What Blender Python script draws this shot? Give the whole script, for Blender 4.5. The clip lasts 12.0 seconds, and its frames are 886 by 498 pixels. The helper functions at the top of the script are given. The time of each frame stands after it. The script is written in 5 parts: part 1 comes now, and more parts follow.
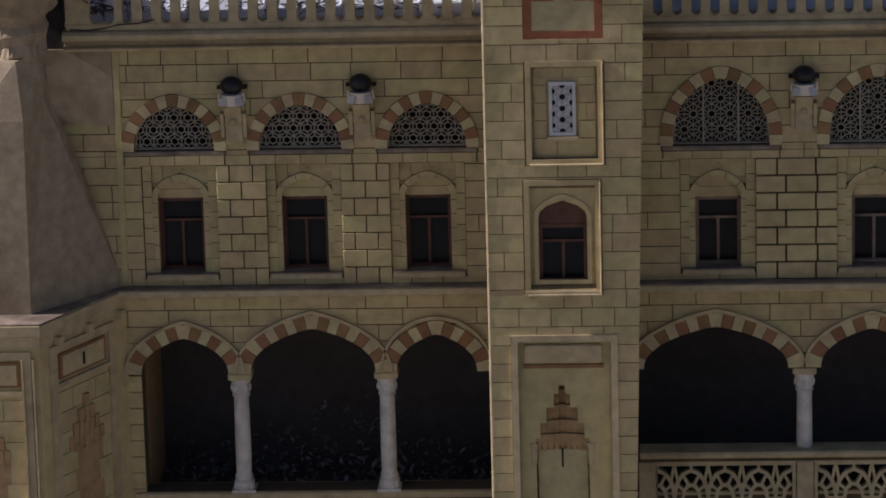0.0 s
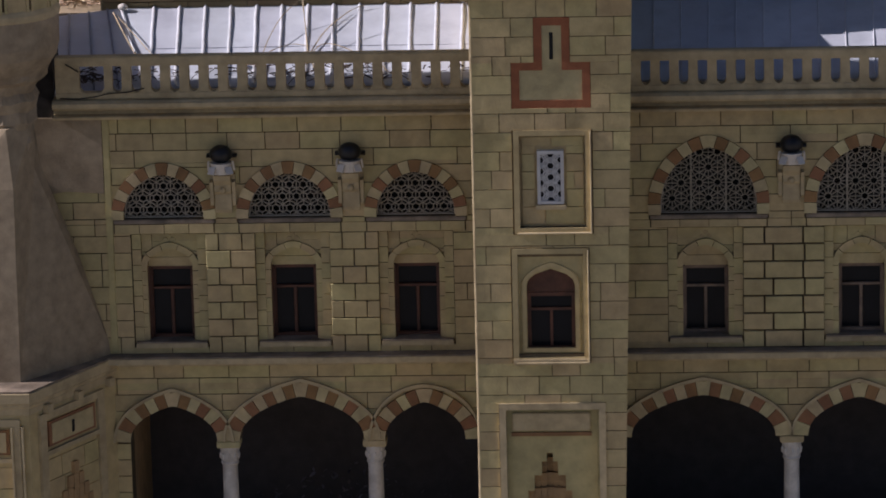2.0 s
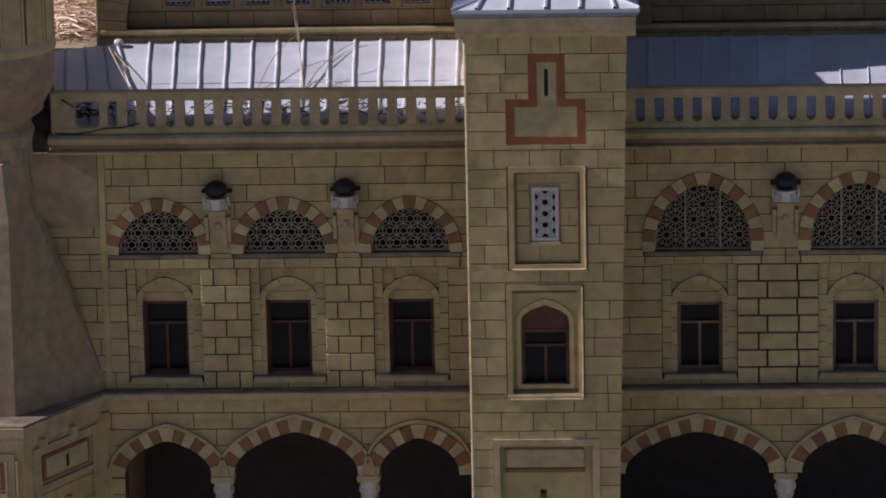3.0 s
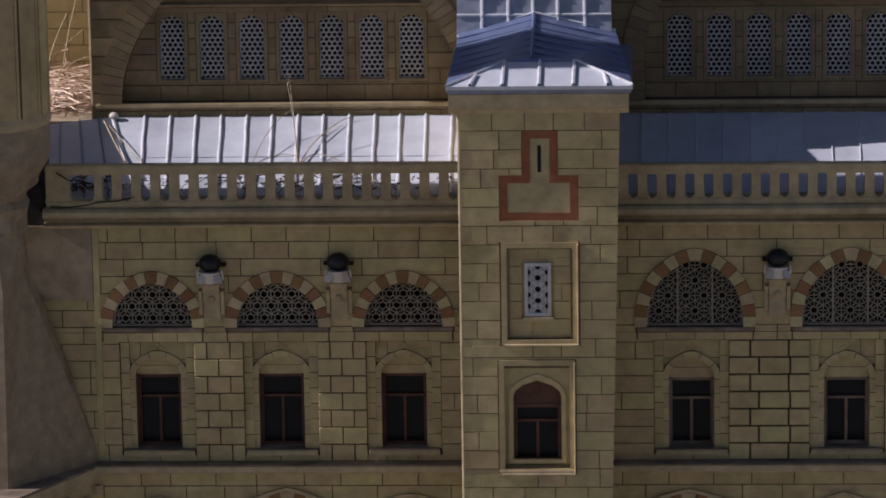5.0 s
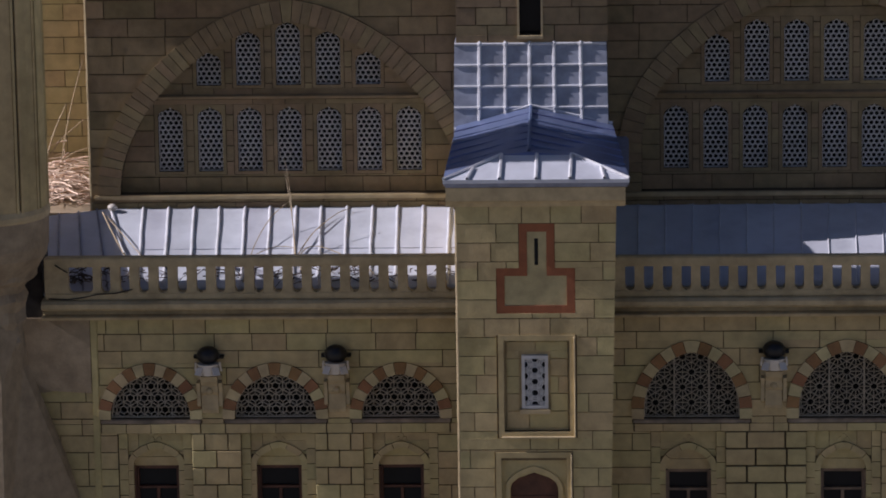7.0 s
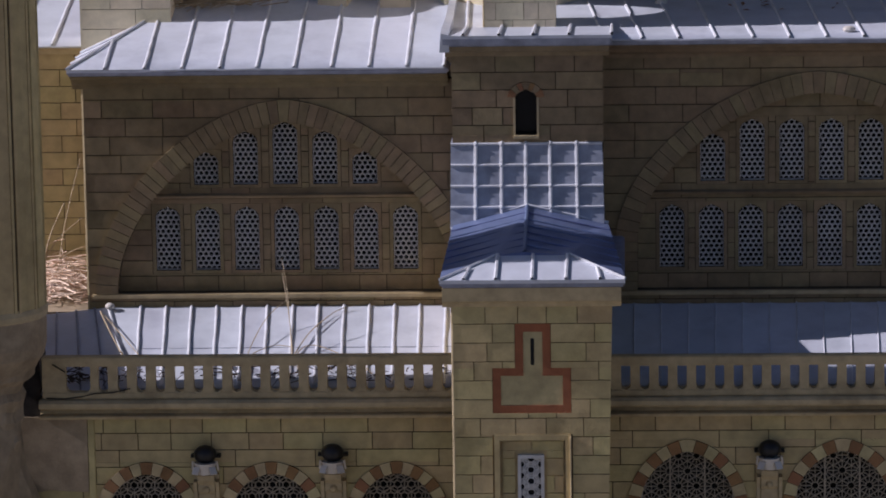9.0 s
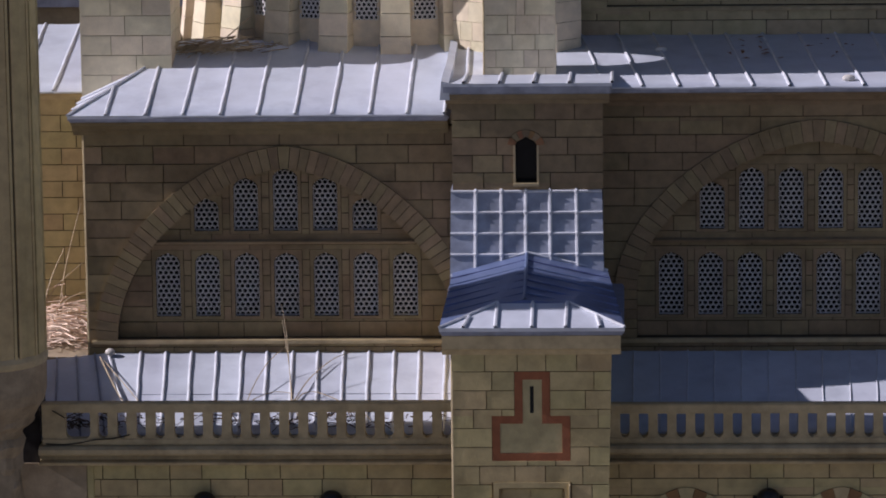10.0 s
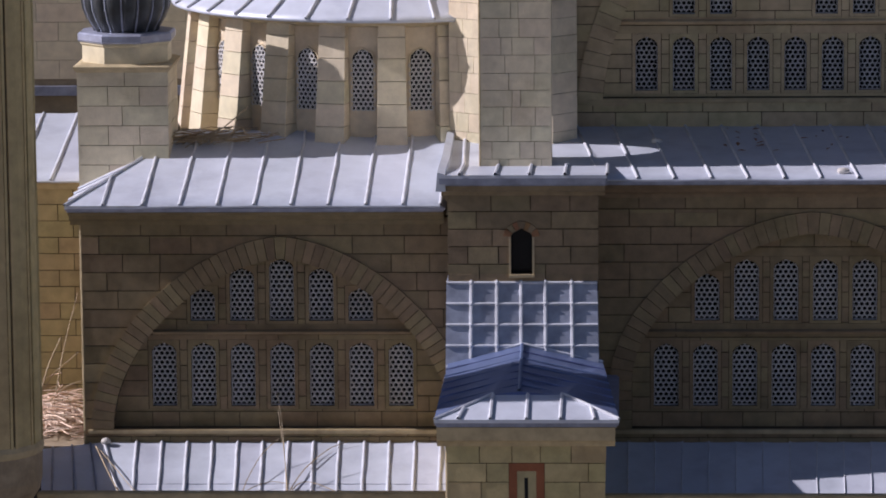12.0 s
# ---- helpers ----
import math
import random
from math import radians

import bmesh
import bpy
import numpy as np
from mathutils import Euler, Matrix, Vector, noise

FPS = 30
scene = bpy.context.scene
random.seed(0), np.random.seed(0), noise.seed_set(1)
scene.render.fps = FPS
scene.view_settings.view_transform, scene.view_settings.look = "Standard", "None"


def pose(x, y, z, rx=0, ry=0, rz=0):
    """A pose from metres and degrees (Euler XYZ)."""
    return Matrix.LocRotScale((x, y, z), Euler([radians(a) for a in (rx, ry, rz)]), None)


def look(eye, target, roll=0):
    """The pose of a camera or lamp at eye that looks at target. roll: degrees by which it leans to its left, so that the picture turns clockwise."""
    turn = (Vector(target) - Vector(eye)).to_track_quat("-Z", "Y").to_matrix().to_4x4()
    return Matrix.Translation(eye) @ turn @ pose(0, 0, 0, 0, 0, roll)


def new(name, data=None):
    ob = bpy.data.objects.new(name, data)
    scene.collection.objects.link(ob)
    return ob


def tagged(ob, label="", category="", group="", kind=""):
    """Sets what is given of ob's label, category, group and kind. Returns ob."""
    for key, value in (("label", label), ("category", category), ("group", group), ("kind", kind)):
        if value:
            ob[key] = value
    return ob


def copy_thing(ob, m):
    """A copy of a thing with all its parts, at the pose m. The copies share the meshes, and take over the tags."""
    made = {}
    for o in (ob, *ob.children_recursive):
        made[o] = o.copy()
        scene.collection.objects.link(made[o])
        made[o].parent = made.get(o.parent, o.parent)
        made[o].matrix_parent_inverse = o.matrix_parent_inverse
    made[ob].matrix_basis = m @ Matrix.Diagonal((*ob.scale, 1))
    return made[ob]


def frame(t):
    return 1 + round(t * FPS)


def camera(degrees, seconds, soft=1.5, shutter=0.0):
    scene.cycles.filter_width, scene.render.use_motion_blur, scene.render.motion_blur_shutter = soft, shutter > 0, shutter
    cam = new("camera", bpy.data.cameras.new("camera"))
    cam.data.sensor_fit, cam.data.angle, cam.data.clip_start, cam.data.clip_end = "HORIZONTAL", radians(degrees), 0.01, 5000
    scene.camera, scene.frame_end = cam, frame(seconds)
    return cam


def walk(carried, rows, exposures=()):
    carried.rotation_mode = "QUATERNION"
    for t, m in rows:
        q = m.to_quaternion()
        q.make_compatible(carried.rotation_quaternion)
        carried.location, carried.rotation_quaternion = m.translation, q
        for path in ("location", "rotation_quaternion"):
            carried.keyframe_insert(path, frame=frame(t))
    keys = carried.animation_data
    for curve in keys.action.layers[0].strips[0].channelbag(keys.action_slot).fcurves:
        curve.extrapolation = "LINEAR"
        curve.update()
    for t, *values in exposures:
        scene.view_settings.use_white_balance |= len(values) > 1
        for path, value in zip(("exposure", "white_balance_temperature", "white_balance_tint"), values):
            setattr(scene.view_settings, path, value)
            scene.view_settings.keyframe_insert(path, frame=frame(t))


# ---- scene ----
cam = camera(12.0, 12.0, soft=1.8)
PATH = [
    (0, (0.214, -4.606, 1.728), (0.112, -2.678, 1.206), -1.5),
    (0.5, (0.221, -4.606, 1.738), (0.117, -2.677, 1.22), -1.5),
    (1, (0.222, -4.61, 1.73), (0.118, -2.678, 1.224), -1.5),
    (1.5, (0.212, -4.616, 1.733), (0.114, -2.682, 1.233), -1.4),
    (2, (0.212, -4.621, 1.735), (0.117, -2.685, 1.243), -1.4),
    (2.5, (0.22, -4.624, 1.731), (0.123, -2.685, 1.249), -1.3),
    (3, (0.214, -4.626, 1.74), (0.121, -2.686, 1.263), -1.2),
    (5, (0.216, -4.639, 1.754), (0.126, -2.691, 1.307), -0.9),
    (5.5, (0.219, -4.64, 1.762), (0.129, -2.691, 1.323), -1.0),
    (6, (0.219, -4.645, 1.77), (0.129, -2.694, 1.338), -0.9),
    (6.5, (0.219, -4.647, 1.776), (0.13, -2.695, 1.353), -1.0),
    (7, (0.218, -4.649, 1.781), (0.129, -2.695, 1.367), -0.9),
    (9, (0.221, -4.66, 1.806), (0.133, -2.698, 1.429), -0.9),
    (9.5, (0.22, -4.662, 1.816), (0.133, -2.698, 1.446), -0.8),
    (10, (0.217, -4.665, 1.822), (0.131, -2.7, 1.461), -0.7),
    (10.5, (0.222, -4.665, 1.819), (0.135, -2.698, 1.47), -0.7),
    (11, (0.224, -4.669, 1.828), (0.137, -2.7, 1.486), -0.7),
    (11.5, (0.223, -4.673, 1.841), (0.136, -2.704, 1.505), -0.6),
    (12, (0.223, -4.676, 1.838), (0.137, -2.705, 1.514), -0.5),
]
walk(cam, [(t, look(eye, target, roll)) for t, eye, target, roll in PATH],
     exposures=[(0.0, 0.26, 6000, 25), (3.0, 0.14, 6000, 25), (6.5, 0.0, 5950, 25), (9.0, 0.02, 5800, 26), (12.0, 0.1, 5780, 26)])

# ---- light ----
SUN_EL, SUN_BEHIND = radians(32.5), radians(-1.7)
to_sun = Vector((-math.cos(SUN_BEHIND) * math.cos(SUN_EL), math.sin(SUN_BEHIND) * math.cos(SUN_EL), math.sin(SUN_EL)))
world = bpy.data.worlds.new("world")
scene.world = world
world.use_nodes = True
wn = world.node_tree
sky = wn.nodes.new("ShaderNodeTexSky")
sky.sky_type, sky.sun_disc = "NISHITA", False
sky.sun_elevation = SUN_EL
sky.sun_rotation = math.atan2(to_sun.x, to_sun.y)
wn.nodes["Background"].inputs[1].default_value = 0.048
wn.links.new(sky.outputs[0], wn.nodes["Background"].inputs[0])
sun = new("sun", bpy.data.lights.new("sun", "SUN"))
sun.data.energy, sun.data.angle, sun.data.color = 5.0, radians(0.5), (1.0, 0.95, 0.86)
sun.matrix_world = look(to_sun * 10, (0, 0, 0))


# ---- materials ----
def material(name, base, rough=0.8, metal=0.0, var=0.12, scale=60.0, bump=0.25, stain=(0.5, 0.45, 0.35), stain_amount=0.3,
             stain_scale=9.0, per_piece=0.0, island=False, grain=420.0, spec=0.4):
    m = bpy.data.materials.new(name)
    m.use_nodes = True
    nt = m.node_tree
    n, l = nt.nodes, nt.links
    p = n["Principled BSDF"]
    p.inputs["Roughness"].default_value = rough
    p.inputs["Metallic"].default_value = metal
    p.inputs["Specular IOR Level"].default_value = spec
    co = n.new("ShaderNodeNewGeometry")

    def tex(sc, det=4.0, ro=0.6):
        t = n.new("ShaderNodeTexNoise")
        t.inputs["Scale"].default_value, t.inputs["Detail"].default_value, t.inputs["Roughness"].default_value = sc, det, ro
        l.new(co.outputs["Position"], t.inputs["Vector"])
        return t

    def ramp(src, a, b):
        r = n.new("ShaderNodeMapRange")
        r.inputs[1].default_value, r.inputs[2].default_value = a, b
        l.new(src, r.inputs[0])
        return r.outputs[0]

    def mix(kind, fac, a, b):
        x = n.new("ShaderNodeMix")
        x.data_type, x.blend_type = "RGBA", kind
        for sock, v in ((x.inputs[0], fac), (x.inputs[6], a), (x.inputs[7], b)):
            if isinstance(v, (int, float)):
                sock.default_value = v
            elif isinstance(v, tuple):
                sock.default_value = (*v, 1)
            else:
                l.new(v, sock)
        return x.outputs[2]

    fine, mid, big = tex(grain), tex(scale), tex(stain_scale, 6.0, 0.65)
    dark = tuple(c * (1 - var * 1.6) for c in base)
    light = tuple(min(0.95, c * (1 + var)) for c in base)
    col = mix("MIX", ramp(mid.outputs[0], 0.32, 0.68), dark, light)
    col = mix("MULTIPLY", ramp(big.outputs[0], 0.50, 0.72), col, mix("MIX", 1 - stain_amount, stain, (1.0, 1.0, 1.0)))
    if per_piece:
        if island:
            rnd = co.outputs["Random Per Island"]
        else:
            oi = n.new("ShaderNodeObjectInfo")
            rnd = oi.outputs["Random"]
        hsv = n.new("ShaderNodeHueSaturation")
        v = n.new("ShaderNodeMapRange")
        v.inputs[3].default_value, v.inputs[4].default_value = 1 - per_piece, 1 + per_piece
        l.new(rnd, v.inputs[0])
        l.new(v.outputs[0], hsv.inputs["Value"])
        h = n.new("ShaderNodeMath")
        h.operation = "FRACT"
        h2 = n.new("ShaderNodeMath")
        h2.operation, h2.inputs[1].default_value = "MULTIPLY", 7.31
        l.new(rnd, h2.inputs[0])
        l.new(h2.outputs[0], h.inputs[0])
        hm = n.new("ShaderNodeMapRange")
        hm.inputs[3].default_value, hm.inputs[4].default_value = 0.487, 0.512
        l.new(h.outputs[0], hm.inputs[0])
        l.new(hm.outputs[0], hsv.inputs["Hue"])
        l.new(col, hsv.inputs["Color"])
        col = hsv.outputs[0]
    l.new(col, p.inputs["Base Color"])
    rr = n.new("ShaderNodeMapRange")
    rr.inputs[3].default_value, rr.inputs[4].default_value = max(0.03, rough - 0.1), min(1.0, rough + 0.1)
    l.new(mid.outputs[0], rr.inputs[0])
    l.new(rr.outputs[0], p.inputs["Roughness"])
    b = n.new("ShaderNodeBump")
    b.inputs["Strength"].default_value, b.inputs["Distance"].default_value = bump, 0.0015
    add = n.new("ShaderNodeMath")
    l.new(fine.outputs[0], add.inputs[0])
    l.new(mid.outputs[0], add.inputs[1])
    l.new(add.outputs[0], b.inputs["Height"])
    l.new(b.outputs[0], p.inputs["Normal"])
    return m


STONE = material("limestone", (0.49, 0.395, 0.195), 0.75, var=0.10, per_piece=0.08, stain=(0.42, 0.36, 0.26), stain_amount=0.5, stain_scale=7)
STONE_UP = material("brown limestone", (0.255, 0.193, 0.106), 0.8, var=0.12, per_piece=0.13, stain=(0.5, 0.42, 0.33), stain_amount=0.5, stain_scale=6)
TRIM = material("pale stone trim", (0.475, 0.38, 0.22), 0.7, var=0.12, stain=(0.4, 0.34, 0.25), stain_amount=0.5, stain_scale=12)
JOINT = material("dark joint mortar", (0.095, 0.07, 0.038), 0.9)
JOINT_SOFT = material("tan joint mortar", (0.17, 0.125, 0.07), 0.9)
JOINT_PALE = material("pale joint mortar", (0.30, 0.24, 0.155), 0.9)
PALE = material("pale cream stone", (0.66, 0.575, 0.40), 0.75, var=0.08, per_piece=0.05, stain=(0.55, 0.47, 0.36), stain_amount=0.45, stain_scale=8)
# Yellowish tan stone, raised in tone to hold the top wall's bounce light.
TAN_BOUNCE = material("bounce-toned tan limestone", (0.52, 0.42, 0.245), 0.8, var=0.1, per_piece=0.08, stain=(0.5, 0.42, 0.33), stain_amount=0.5, stain_scale=6)
JOINT_UP = material("brown joint mortar", (0.09, 0.065, 0.036), 0.9)
PLASTER = material("weathered plaster", (0.35, 0.275, 0.18), 0.8, var=0.15, stain=(0.3, 0.24, 0.17), stain_amount=0.65, stain_scale=8)
REDSTONE = material("red brown stone", (0.27, 0.142, 0.062), 0.8, per_piece=0.15)
CREAM = material("cream stone", (0.50, 0.41, 0.22), 0.75, per_piece=0.08)
REDPAINT = material("red ochre inlay", (0.30, 0.105, 0.045), 0.75)
MARBLE = material("grey white marble", (0.62, 0.58, 0.52), 0.5, var=0.15, stain=(0.5, 0.42, 0.35), stain_amount=0.5, stain_scale=25)
WHITE = material("white lattice", (0.58, 0.57, 0.555), 0.6, var=0.08, stain_amount=0.25)
LATTICE = material("grey beige lattice", (0.38, 0.33, 0.25), 0.7, var=0.1)
WOOD = material("red brown wood", (0.115, 0.047, 0.027), 0.55, var=0.25)
WOODPALE = material("weathered window wood", (0.23, 0.16, 0.11), 0.6, var=0.25)
# Gallery plaster, its depth of shade painted in as a near-black tone.
GALLERY = material("plaster darkened for gallery shade", (0.085, 0.072, 0.068), 0.9)
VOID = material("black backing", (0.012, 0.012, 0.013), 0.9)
GLASS = material("dark window pane", (0.012, 0.013, 0.016), 0.2, var=0.1, bump=0.02, spec=0.15)
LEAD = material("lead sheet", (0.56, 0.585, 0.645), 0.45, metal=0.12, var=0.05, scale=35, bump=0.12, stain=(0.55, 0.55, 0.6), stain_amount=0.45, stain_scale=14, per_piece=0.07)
LEADMID = material("grey shade-blue lead sheet", (0.30, 0.32, 0.39), 0.45, metal=0.2, var=0.15, scale=60, bump=0.12, per_piece=0.1)
LEADSEAM = material("lead seam", (0.62, 0.63, 0.66), 0.4, metal=0.1, var=0.1, bump=0.1)
# Lead with the cap's cast shade put into its base colour.
LEADSHADE = material("shade-blue lead sheet", (0.15, 0.185, 0.33), 0.42, metal=0.35, var=0.12, scale=35, bump=0.1, stain_amount=0.3, per_piece=0.06)
NICHE = material("warm brown niche stone", (0.42, 0.275, 0.135), 0.85, var=0.2, stain_amount=0.5, stain_scale=30)
DOMEBLACK = material("dark lead dome", (0.055, 0.06, 0.065), 0.38, metal=0.4, var=0.2)
BLACK = material("black painted metal", (0.012, 0.011, 0.012), 0.4, var=0.1)
CHROME = material("worn bright reflector", (0.66, 0.62, 0.56), 0.45, metal=0.25, var=0.05, bump=0.02)
STRAW = material("dry straw", (0.80, 0.62, 0.48), 0.8, var=0.2, per_piece=0.2, island=True)
TWIG = material("dry stalk", (0.42, 0.33, 0.21), 0.8, var=0.2)
LEAF = material("dead leaf", (0.19, 0.165, 0.175), 0.85, var=0.25, per_piece=0.4, island=True)
LITTER = material("dark dry litter", (0.10, 0.075, 0.06), 0.85, var=0.3, per_piece=0.3, island=True)
PAVING = material("grey paving", (0.26, 0.24, 0.20), 0.9, scale=8, stain_scale=1.5)
DARKSTONE = material("near-black stone", (0.035, 0.03, 0.028), 0.9, var=0.4, scale=45, stain=(0.3, 0.27, 0.25), stain_amount=0.7, stain_scale=22)
# Dark brown tone for sills and the thin strips over ledge tops.
LEDGETOP = material("dark brown ledge top", (0.26, 0.205, 0.15), 0.7, var=0.3, scale=40, stain=(0.45, 0.38, 0.33), stain_amount=0.6, stain_scale=18)
CRACK = material("dark crack", (0.03, 0.025, 0.02), 0.9)


# ---- geometry helpers ----
def mesh_of(name, bm, mat):
    me = bpy.data.meshes.new(name)
    bmesh.ops.recalc_face_normals(bm, faces=bm.faces)
    bm.to_mesh(me)
    bm.free()
    me.materials.append(mat)
    return me


def part(name, bm, mat, parent=None, label="", smooth=False):
    me = mesh_of(name, bm, mat)
    if smooth:
        me.shade_smooth()
    ob = new(name, me)
    if parent is not None:
        ob.parent = parent
    if label:
        ob["label"] = label
    return ob


def thing(name, label, category, group="", kind="", at=(0, 0, 0)):
    ob = new(name)
    ob.empty_display_size = 0.02
    ob.location = at
    bpy.context.view_layer.update()
    return tagged(ob, label, category, group, kind)


def box(bm, x0, x1, y0, y1, z0, z1):
    v = [bm.verts.new(p) for p in ((x0, y0, z0), (x1, y0, z0), (x1, y1, z0), (x0, y1, z0), (x0, y0, z1), (x1, y0, z1), (x1, y1, z1), (x0, y1, z1))]
    for f in ((0, 1, 5, 4), (1, 2, 6, 5), (2, 3, 7, 6), (3, 0, 4, 7), (4, 5, 6, 7), (3, 2, 1, 0)):
        bm.faces.new([v[i] for i in f])
    return bm


def boxed(*a):
    return box(bmesh.new(), *a)


def bevel(bm, w=0.0012, seg=2):
    bmesh.ops.bevel(bm, geom=list(bm.edges), offset=w, segments=seg, affect="EDGES", clamp_overlap=True)
    return bm


def prism(bm, pts, y0, y1):
    """An outline of (x, z) drawn out from y0 to y1."""
    a = [bm.verts.new((x, y0, z)) for x, z in pts]
    b = [bm.verts.new((x, y1, z)) for x, z in pts]
    bm.faces.new(a)
    bm.faces.new(b[::-1])
    for i in range(len(pts)):
        j = (i + 1) % len(pts)
        bm.faces.new((a[i], b[i], b[j], a[j]))
    return bm


def profile_x(bm, pts, x0, x1):
    """A moulding: an outline of (y, z) drawn out along x."""
    a = [bm.verts.new((x0, y, z)) for y, z in pts]
    b = [bm.verts.new((x1, y, z)) for y, z in pts]
    bm.faces.new(a)
    bm.faces.new(b[::-1])
    for i in range(len(pts)):
        j = (i + 1) % len(pts)
        bm.faces.new((a[i], b[i], b[j], a[j]))
    return bm


def lathe(bm, profile, cx, cy, seg=24, phase=0.0, a0=0.0, a1=360.0):
    full = abs(a1 - a0 - 360) < 1e-6
    n = seg if full else seg + 1
    rings = []
    for r, z in profile:
        rings.append([bm.verts.new((cx + r * math.cos(radians(a0 + (a1 - a0) * k / seg + phase)), cy + r * math.sin(radians(a0 + (a1 - a0) * k / seg + phase)), z)) for k in range(n)])
    for lo, hi in zip(rings, rings[1:]):
        for k in range(seg):
            m = (k + 1) % n
            bm.faces.new((lo[k], lo[m], hi[m], hi[k]))
    if full:
        bm.faces.new(rings[0][::-1])
        bm.faces.new(rings[-1])
    return bm


def loft(bm, rings):
    rr = [[bm.verts.new(p) for p in ring] for ring in rings]
    n = len(rr[0])
    for lo, hi in zip(rr, rr[1:]):
        for k in range(n):
            m = (k + 1) % n
            bm.faces.new((lo[k], lo[m], hi[m], hi[k]))
    bm.faces.new(rr[0][::-1])
    bm.faces.new(rr[-1])
    return bm


def tube(bm, pts, r, seg=5, r_end=None):
    pts = [Vector(p) for p in pts]
    rings = []
    for i, p in enumerate(pts):
        d = (pts[min(i + 1, len(pts) - 1)] - pts[max(i - 1, 0)]).normalized()
        u = d.orthogonal().normalized()
        w = d.cross(u)
        q = r if r_end is None else r + (r_end - r) * i / (len(pts) - 1)
        rings.append([bm.verts.new(p + q * (math.cos(2 * math.pi * k / seg) * u + math.sin(2 * math.pi * k / seg) * w)) for k in range(seg)])
    for lo, hi in zip(rings, rings[1:]):
        # keep neighbouring rings from twisting
        s = min(range(seg), key=lambda k: (hi[k].co - lo[0].co).length)
        for k in range(seg):
            bm.faces.new((lo[k], lo[(k + 1) % seg], hi[(k + 1 + s) % seg], hi[(k + s) % seg]))
    return bm


# openings: each gives its left and right edge at a height, or None outside its own heights
class Gap:
    def __init__(self, z0, z1, edge):
        self.z0, self.z1, self.edge = z0, z1, edge


def rect_gap(x0, x1, z0, z1):
    return Gap(z0, z1, lambda z: (x0, x1))


def arch_half(half, rise, u):
    u = min(max(u, 0.0), 1.0)
    if rise > 0.15:
        return half * (1 - u ** 1.8) ** 0.62
    if rise >= half:
        r = (half * half + rise * rise) / (2 * half)
        return max(0.0, half - r + math.sqrt(max(0.0, r * r - (u * rise) ** 2)))
    return half * (1 - u ** 2.3) ** 0.82


def arch_gap(xc, half, z0, spring, apex):
    return Gap(z0, apex, lambda z: (xc - half, xc + half) if z <= spring else (xc - arch_half(half, apex - spring, (z - spring) / (apex - spring)), xc + arch_half(half, apex - spring, (z - spring) / (apex - spring))))


def arch_curve(xc, half, spring, apex, n=60):
    right = [(xc + arch_half(half, apex - spring, math.sin(k / n * math.pi / 2)), spring + (apex - spring) * math.sin(k / n * math.pi / 2)) for k in range(n + 1)]
    return [(2 * xc - x, z) for x, z in right] + right[-2::-1]


def resample(curve, n):
    d = [0.0]
    for a, b in zip(curve, curve[1:]):
        d.append(d[-1] + math.hypot(b[0] - a[0], b[1] - a[1]))
    out, k = [], 0
    for i in range(n + 1):
        s = d[-1] * i / n
        while k < len(d) - 2 and d[k + 1] < s:
            k += 1
        f = (s - d[k]) / max(1e-9, d[k + 1] - d[k])
        out.append((curve[k][0] + f * (curve[k + 1][0] - curve[k][0]), curve[k][1] + f * (curve[k + 1][1] - curve[k][1])))
    return out


def voussoirs(parent, curve, n, thick, y0, y1, mats, gap=0.0006, name="voussoir"):
    sub = 3
    pts = resample(curve, n * sub)
    nor = []
    for i in range(len(pts)):
        a, b = pts[max(0, i - 1)], pts[min(len(pts) - 1, i + 1)]
        dx, dz = b[0] - a[0], b[1] - a[1]
        q = math.hypot(dx, dz)
        nor.append((-dz / q, dx / q))
    for i in range(n):
        idx = range(i * sub, i * sub + sub + 1)
        g = gap / 2
        inner, outer = [], []
        for k in idx:
            t = 0 if 0 < k - i * sub < sub else (g if k == i * sub else -g)
            tx, tz = nor[k][1] * t, -nor[k][0] * t
            inner.append((pts[k][0] + tx, pts[k][1] + tz))
            outer.append((pts[k][0] + tx + nor[k][0] * thick, pts[k][1] + tz + nor[k][1] * thick))
        bm = prism(bmesh.new(), inner + outer[::-1], y0 - random.uniform(0, 0.0005), y1)
        part(name, bm, mats[i % len(mats)], parent)


def free_strips(x0, x1, za, zb, gaps, n):
    """The stretches of [x0, x1] left free by the gaps between two heights: lists of (z, left, right)."""
    zs = [za + (zb - za) * k / n for k in range(n + 1)]
    zm = (za + zb) / 2
    strips = [[(z, x0(z) if callable(x0) else x0, x1(z) if callable(x1) else x1) for z in zs]]
    for g in gaps:
        if not (g.z0 < zm < g.z1):
            continue
        cut = []
        for s in strips:
            left = [(z, a, min(b, g.edge(z)[0])) for z, a, b in s]
            right = [(z, max(a, g.edge(z)[1]), b) for z, a, b in s]
            cut += [left, right]
        strips = [s for s in cut if max(b - a for _, a, b in s) > 1e-4]
    return strips


def strip_outline(s, inset=0.0, low=0.0, high=0.0, least=0.0):
    s = [(z, a + inset, b - inset) for z, a, b in s]
    s = [q for q in s if q[2] - q[1] > least]
    if len(s) < 2:
        return None
    s[0] = (s[0][0] + low, *s[0][1:])
    s[-1] = (s[-1][0] - high, *s[-1][1:])
    if s[-1][0] - s[0][0] < 0.0012:
        return None
    return [(b, z) for z, a, b in s] + [(a, z) for z, a, b in reversed(s)]


